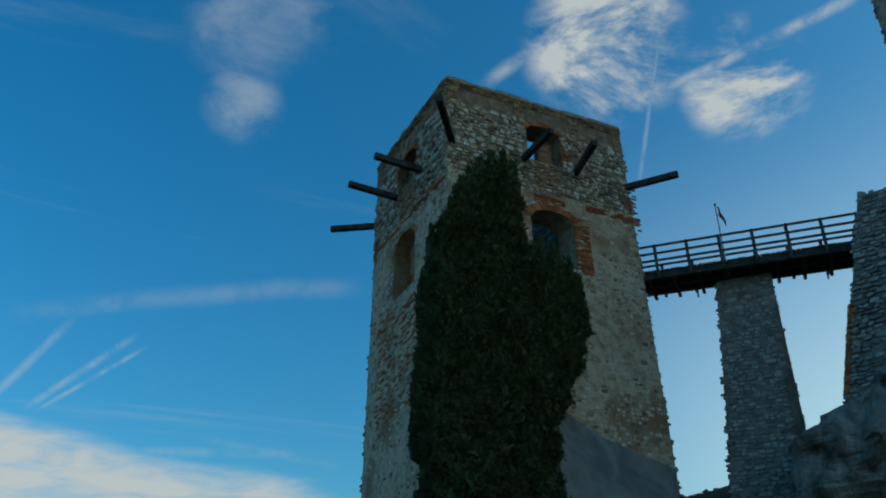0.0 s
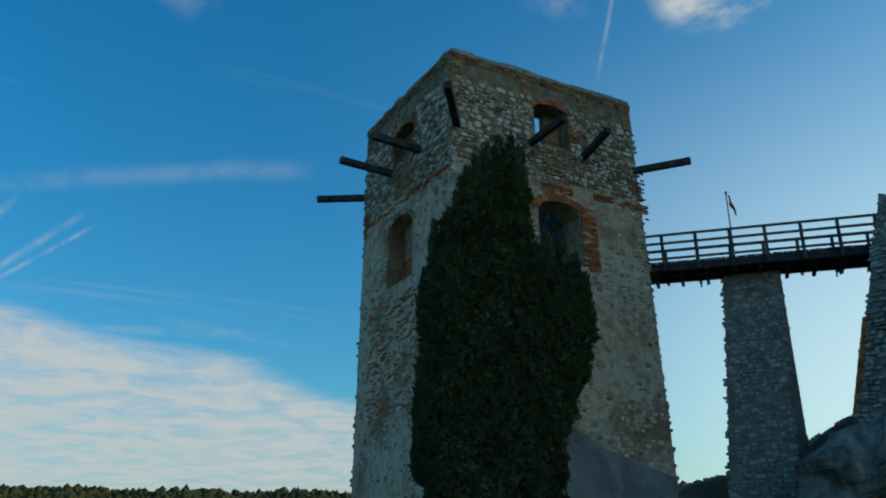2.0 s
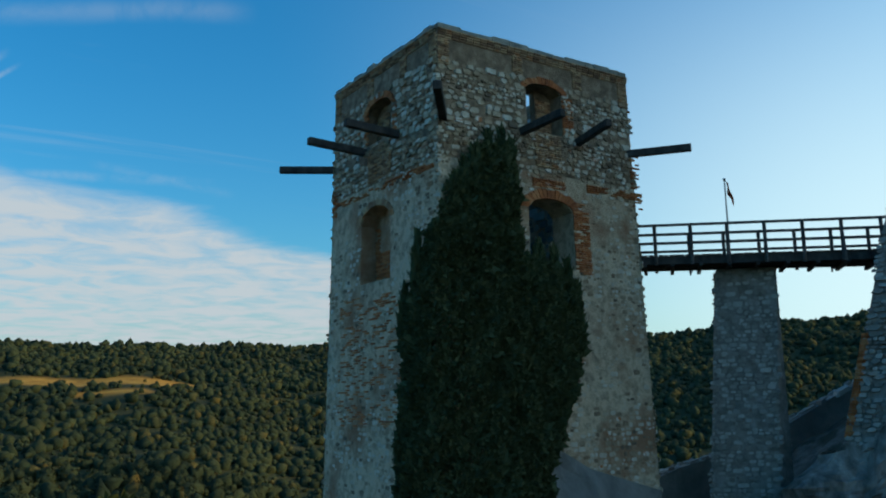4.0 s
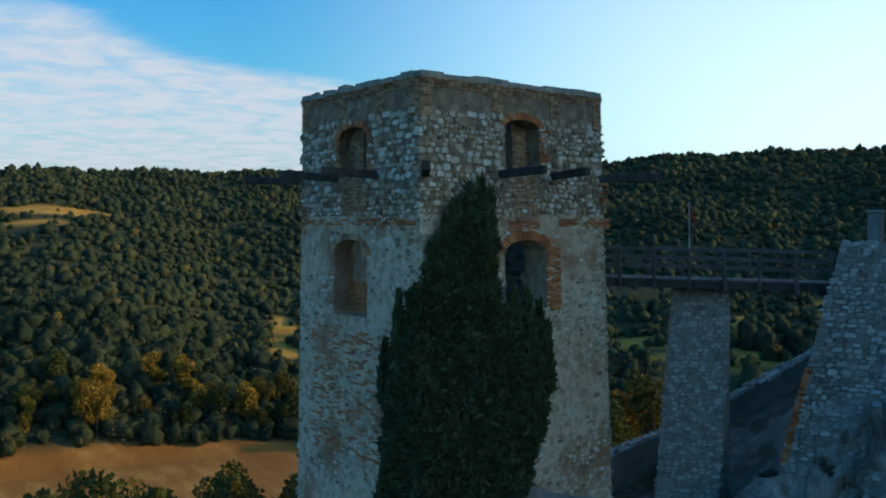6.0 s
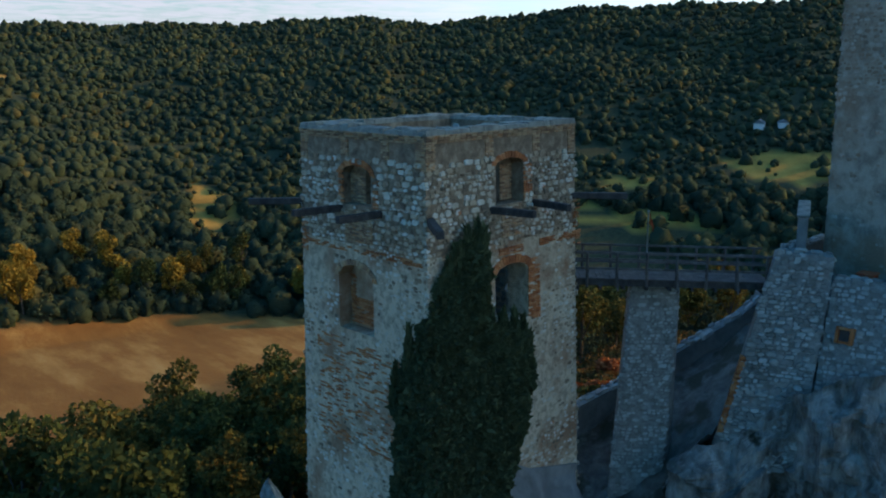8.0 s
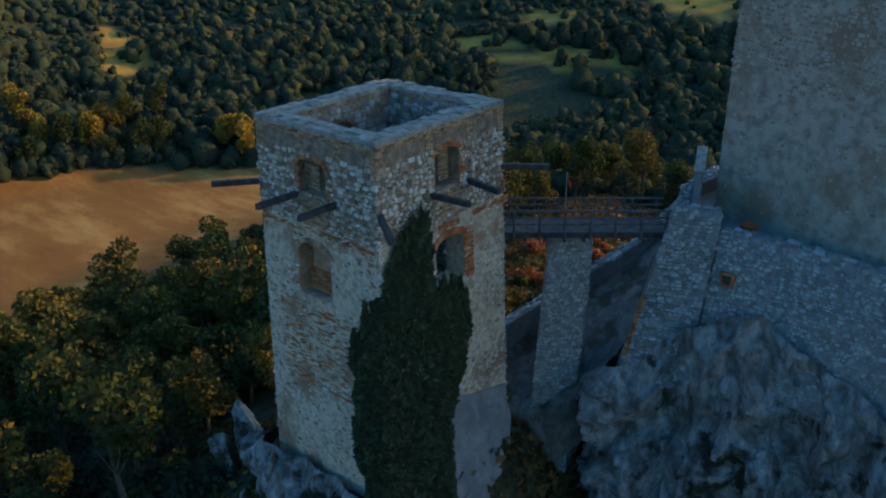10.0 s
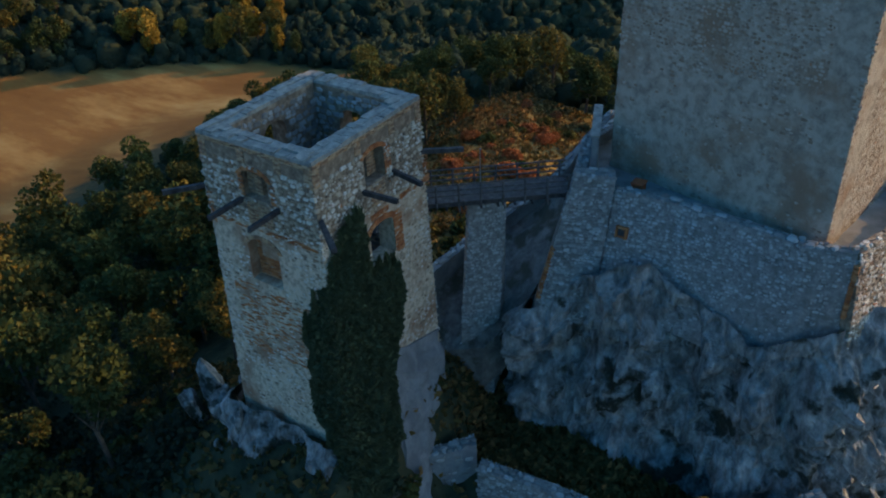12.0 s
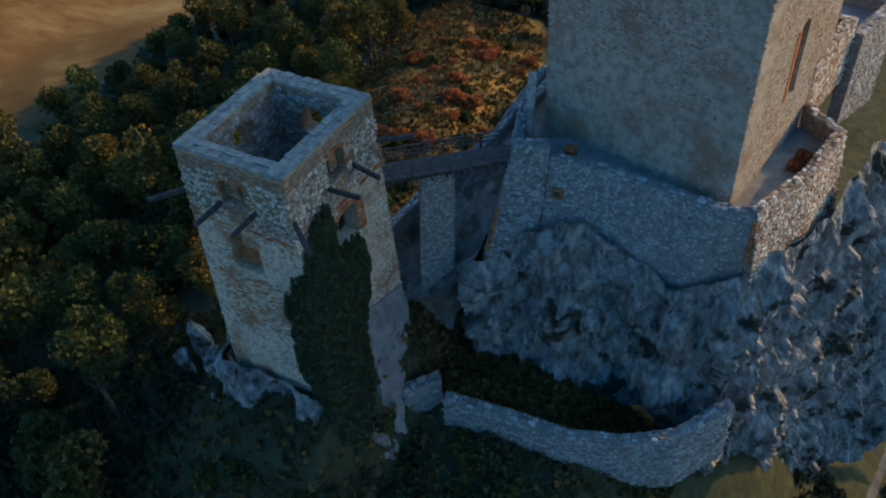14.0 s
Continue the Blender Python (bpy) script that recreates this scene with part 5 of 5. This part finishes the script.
while count < 24500:
    az = radians(frng.uniform(-6, 118))
    r = 22 + 92 * frng.random() ** 0.7
    x, y = r * math.cos(az), r * math.sin(az)
    deg = math.degrees(az)
    count += 0.25
    if on_field(x, y) or castle_zone(x, y) or (deg > 37 and r > field_near(deg) - 24):
        continue
    s, tall = frng.uniform(1.2, 2.2), frng.uniform(0.9, 1.4)
    mid_items.append((x, y, ground_z(x, y) + s * tall * 0.7, s, tall))
    count += 0.75
for k in range(2100):
    if k % 3:
        x, y = frng.uniform(-2, 46), frng.uniform(-56, -24)
        if x > 9 and y > -24.8 - 0.15 * (x - 9):
            continue
        if abs(y + 31.6 + 0.13 * (x - 17)) < 1.6 or (x > 24 and y > -34 + 0.0 * x):
            continue
    else:
        x, y = frng.uniform(-26, 5), frng.uniform(-26, 30)
        if (x > -5.5 and y > -1.5 and y < 11) or (x > 2.5 and y > -8) or (x + 11) ** 2 + (y + 22) ** 2 < 90:
            continue
    s = frng.uniform(0.5, 1.3)
    mid_items.append((x, y, ground_z(x, y) + s * 0.35, s, frng.uniform(0.6, 1.0)))
near_items = [q for q in mid_items if math.hypot(q[0], q[1]) < 75]
mid_items = [q for q in mid_items if math.hypot(q[0], q[1]) >= 75]
for x, y, z, s, tall in near_items:
    sprays.append(leaf_cloud(frng, int(90 + 90 * s), (x, y, z), (s * 1.1, s * 1.1, s * tall), 0.30, 0.25))
for x, y, z, s, tall in mid_items:
    sprays.append(leaf_cloud(frng, 70, (x, y, z), (s * 1.2, s * 1.2, s * tall * 1.2), s * 0.30, 0.8))
tagged(new("far_woods", woods_mesh("far_woods", far_items, 1, LEAF_FAR)), "dense mixed woods covering the far hillsides", "woods", kind="stuff")
near_woods = tagged(new("valley_woods", woods_mesh("valley_woods", mid_items, 2, LEAF_FAR)), "mixed broadleaf woods of the valley, partly golden", "woods", kind="stuff")
new("leaves", quads_mesh("leaves", np.concatenate(sprays), LEAF_FAR)).parent = near_woods

# dry grass and weeds on the castle slope and in the yard
gq = []
grng = np.random.default_rng(3)
n = 0
while n < 16000:
    k = grng.random()
    if k < 0.5:
        x, y = grng.uniform(8, 70), grng.uniform(3, 36)
        if seg_dist(x, y, 10, 5, 62, 24)[0] > 10:
            continue
    elif k < 0.8:
        x, y = grng.uniform(-18, 6), grng.uniform(-16, 24)
    else:
        x, y = grng.uniform(6.4, 12), grng.uniform(-19, 0)
    if -0.5 < x < 8.3 and -1 < y < 7.2:
        continue
    s = grng.uniform(0.12, 0.45)
    gq.append(leaf_cloud(grng, 4, (x, y, ground_z(x, y) + s * 0.4), (s * 0.8, s * 0.8, s * 0.4), s, 0.3, 0.9))
    n += 1
tagged(new("dry_grass", quads_mesh("dry_grass", np.concatenate(gq), GRASS)), "dry rusty grass and weeds on the slopes", "grass", kind="stuff")

# the evergreen against the tower corner
cyp = empty("climbing_evergreen", "dense dark evergreen hugging the corner of the tower", "tree", at=(1.0, -1.6, 1.5))
crng = np.random.default_rng(17)


HEIGHTS = (0.0, 1.7, 3.5, 5.3, 6.2, 7.0, 7.9, 8.7, 9.7, 10.8, 11.3, 11.9, 12.5, 12.95, 13.1, 13.6, 14.3, 14.9, 15.4, 15.9, 16.3)
ROUND = (0.3, 0.5, 0.6, 0.9, 1.4, 1.5, 1.5, 1.4, 1.35, 1.5, 1.4, 1.1, 0.65, 0.5, 0.45, 0.25, -0.1, -0.4, -0.7, -1.0, -1.3)
ALONG = (1.2, 2.0, 3.1, 3.2, 3.2, 3.3, 3.8, 4.15, 4.65, 4.85, 4.8, 4.7, 4.55, 3.9, 2.65, 2.6, 2.6, 2.6, 2.6, 2.55, 2.3)
DEEP = (1.3, 1.4, 1.4, 1.3, 1.2, 1.15, 1.05, 1.0, 0.95, 0.9, 0.9, 0.85, 0.8, 0.75, 0.75, 0.7, 0.65, 0.6, 0.5, 0.45, 0.35)


def evergreen(count, size, skin=0.72):
    """Sprays over a mat that climbs the corner, from the side wall round to the front wall."""
    z = crng.uniform(0.0, 16.3, count)
    lo, hi, dp = -np.interp(z, HEIGHTS, ROUND), np.interp(z, HEIGHTS, ALONG), np.interp(z, HEIGHTS, DEEP)
    ragged = 0.10 * np.sin(z * 4.3) + 0.08 * np.sin(z * 9.7 + 1) + crng.normal(size=count) * 0.07
    f = crng.uniform(-1, 1, count)
    w = (lo + hi) / 2 + f * ((hi - lo) / 2 + ragged)
    lumps = 1 + 0.09 * np.sin(w * 4 + z * 1.3) + 0.08 * np.sin(w * 7 - z * 2.9) + 0.06 * np.sin(w * 13 + z * 6.1)
    d = 0.05 + dp * np.sqrt(np.maximum(0.02, 1 - f * f)) * (skin + (1 - skin) * crng.random(count)) * lumps
    a = np.pi * (1 + 0.5 * np.clip((w + 0.7) / 1.4, 0, 1))
    nx, ny = np.cos(a), np.sin(a)
    k = 1 + 0.0042 * (TOP - z)
    x, y = np.maximum(w, 0) + nx * d, np.maximum(-w, 0) + ny * d
    p = np.stack(((x - 4.0) * k + 4.0, (y - 3.3) * (k + 0.0030 * (TOP - z)) + 3.3, z), 1)
    dr = np.stack((0.6 * nx, 0.6 * ny, np.full(count, 0.35)), 1) + crng.normal(size=(count, 3)) * 0.45
    dr /= np.linalg.norm(dr, axis=1)[:, None]
    b = np.cross(dr, crng.normal(size=(count, 3)))
    b /= np.linalg.norm(b, axis=1)[:, None]
    s = size * crng.uniform(0.5, 1.5, count)[:, None]
    return np.stack((p - dr * s * 0.5, p + b * s * 0.36, p + dr * s * 0.8, p - b * s * 0.36), 1)


def tip(x, y, z0, z1, r, count):
    """A slender upright shoot that stands out of the crown."""
    v = crng.random(count)
    a = crng.uniform(0, 2 * np.pi, count)
    rr = r * (1 - v) ** 0.8
    p = np.stack((x + rr * np.cos(a), y + rr * np.sin(a), z0 + (z1 - z0) * v), 1)
    d = np.stack((0.3 * np.cos(a), 0.3 * np.sin(a), np.full(count, 1.0)), 1) + crng.normal(size=(count, 3)) * 0.2
    b = np.cross(d, crng.normal(size=(count, 3)))
    b /= np.linalg.norm(b, axis=1)[:, None]
    s = 0.24 * crng.uniform(0.5, 1.4, count)[:, None]
    return np.stack((p - d * s * 0.5, p + b * s * 0.28, p + d * s * 0.9, p - b * s * 0.28), 1)


shoots = [(2.0, -0.4, 15.4, 16.9, 0.28), (1.5, -0.4, 15.2, 16.7, 0.26), (2.4, -0.35, 15.0, 16.6, 0.2), (1.0, -0.4, 15.0, 16.2, 0.25), (0.6, -0.4, 14.4, 15.8, 0.22), (0.25, -0.4, 13.8, 15.3, 0.2), (3.8, -0.5, 12.2, 13.4, 0.25), (4.4, -0.4, 11.8, 13.1, 0.22), (3.2, -0.5, 12.4, 13.6, 0.25), (-0.5, 0.4, 12.2, 13.6, 0.2), (-0.5, 1.1, 10.8, 12.2, 0.2), (4.75, -0.4, 10.8, 12.4, 0.2)]
crown = np.concatenate([evergreen(130000, 0.115, 0.84), evergreen(14000, 0.26, 0.4)] + [tip(*t, 260) for t in shoots])
o = new("crown", quads_mesh("crown", crown, CYPRESS))
o.parent = cyp
o.matrix_parent_inverse = Matrix.Translation((-1.0, 1.6, -1.5))
bm = bmesh.new()
bmesh.ops.create_cone(bm, cap_ends=True, segments=9, radius1=0.22, radius2=0.06, depth=9, matrix=Matrix.Translation((-0.75, 1.3, 2.5)))
part("trunk", bm, BARK, cyp)

# ---- far houses ----
def house(x, y, w, d, h, turn):
    e = empty("farmhouse", "small white house with a grey pitched roof among trees", "house", "houses in the valley")
    e.matrix_world = pose(x, y, ground_z(x, y) - 0.3, 0, 0, turn)
    bm = bmesh.new()
    add_box(bm, pose(0, 0, h / 2), (w, d, h), 0.03)
    part("wall", bm, PALE, e)
    bm = bmesh.new()
    a = [bm.verts.new(p) for p in ((-w / 2 - 0.3, -d / 2 - 0.3, h), (w / 2 + 0.3, -d / 2 - 0.3, h), (w / 2 + 0.3, d / 2 + 0.3, h), (-w / 2 - 0.3, d / 2 + 0.3, h), (-w / 2, 0, h + d * 0.4), (w / 2, 0, h + d * 0.4))]
    for q in ((0, 1, 5, 4), (2, 3, 4, 5), (1, 2, 5), (3, 0, 4), (0, 3, 2, 1)):
        bm.faces.new([a[i] for i in q])
    part("roof", bm, SLATE, e)
    for k in (-1, 1):
        bm = bmesh.new()
        add_box(bm, pose(k * w * 0.25, -d / 2 - 0.01, h * 0.55), (0.9, 0.06, 1.1), 0.01)
        part("window", bm, SLATE, e)


house(288, 124, 5.4, 3.6, 2.3, 20)
house(292, 117, 4.2, 3.2, 2.0, 35)

for x, y, s in ((20.6, -20.6, 0.55), (19.6, -20.3, 0.45)):
    o = new("bush", BUSH[2])
    o.matrix_world = pose(x, y, 13.15) @ Matrix.Diagonal((s, s, s, 1))
    tagged(o, "small rust-coloured bush growing on the terrace", "bush", "bushes on the terrace")

# a pale footpath below the cliff
pv, pf = [], []
for k in range(41):
    x = 6 + 34 * k / 40
    y = -31.6 - 0.13 * (x - 17)
    for d in (-0.5, 0.5):
        pv.append((x, y + d, ground_z(x, y) + 0.06))
    if k:
        pf.append((2 * k - 2, 2 * k, 2 * k + 1, 2 * k - 1))
bm = bmesh.new()
vv = [bm.verts.new(p) for p in pv]
for q in pf:
    bm.faces.new([vv[i] for i in q])
bmesh.ops.solidify(bm, geom=bm.faces[:], thickness=0.12)
tagged(part("footpath", bm, RENDER), "narrow pale footpath below the cliff", "path", kind="structure")
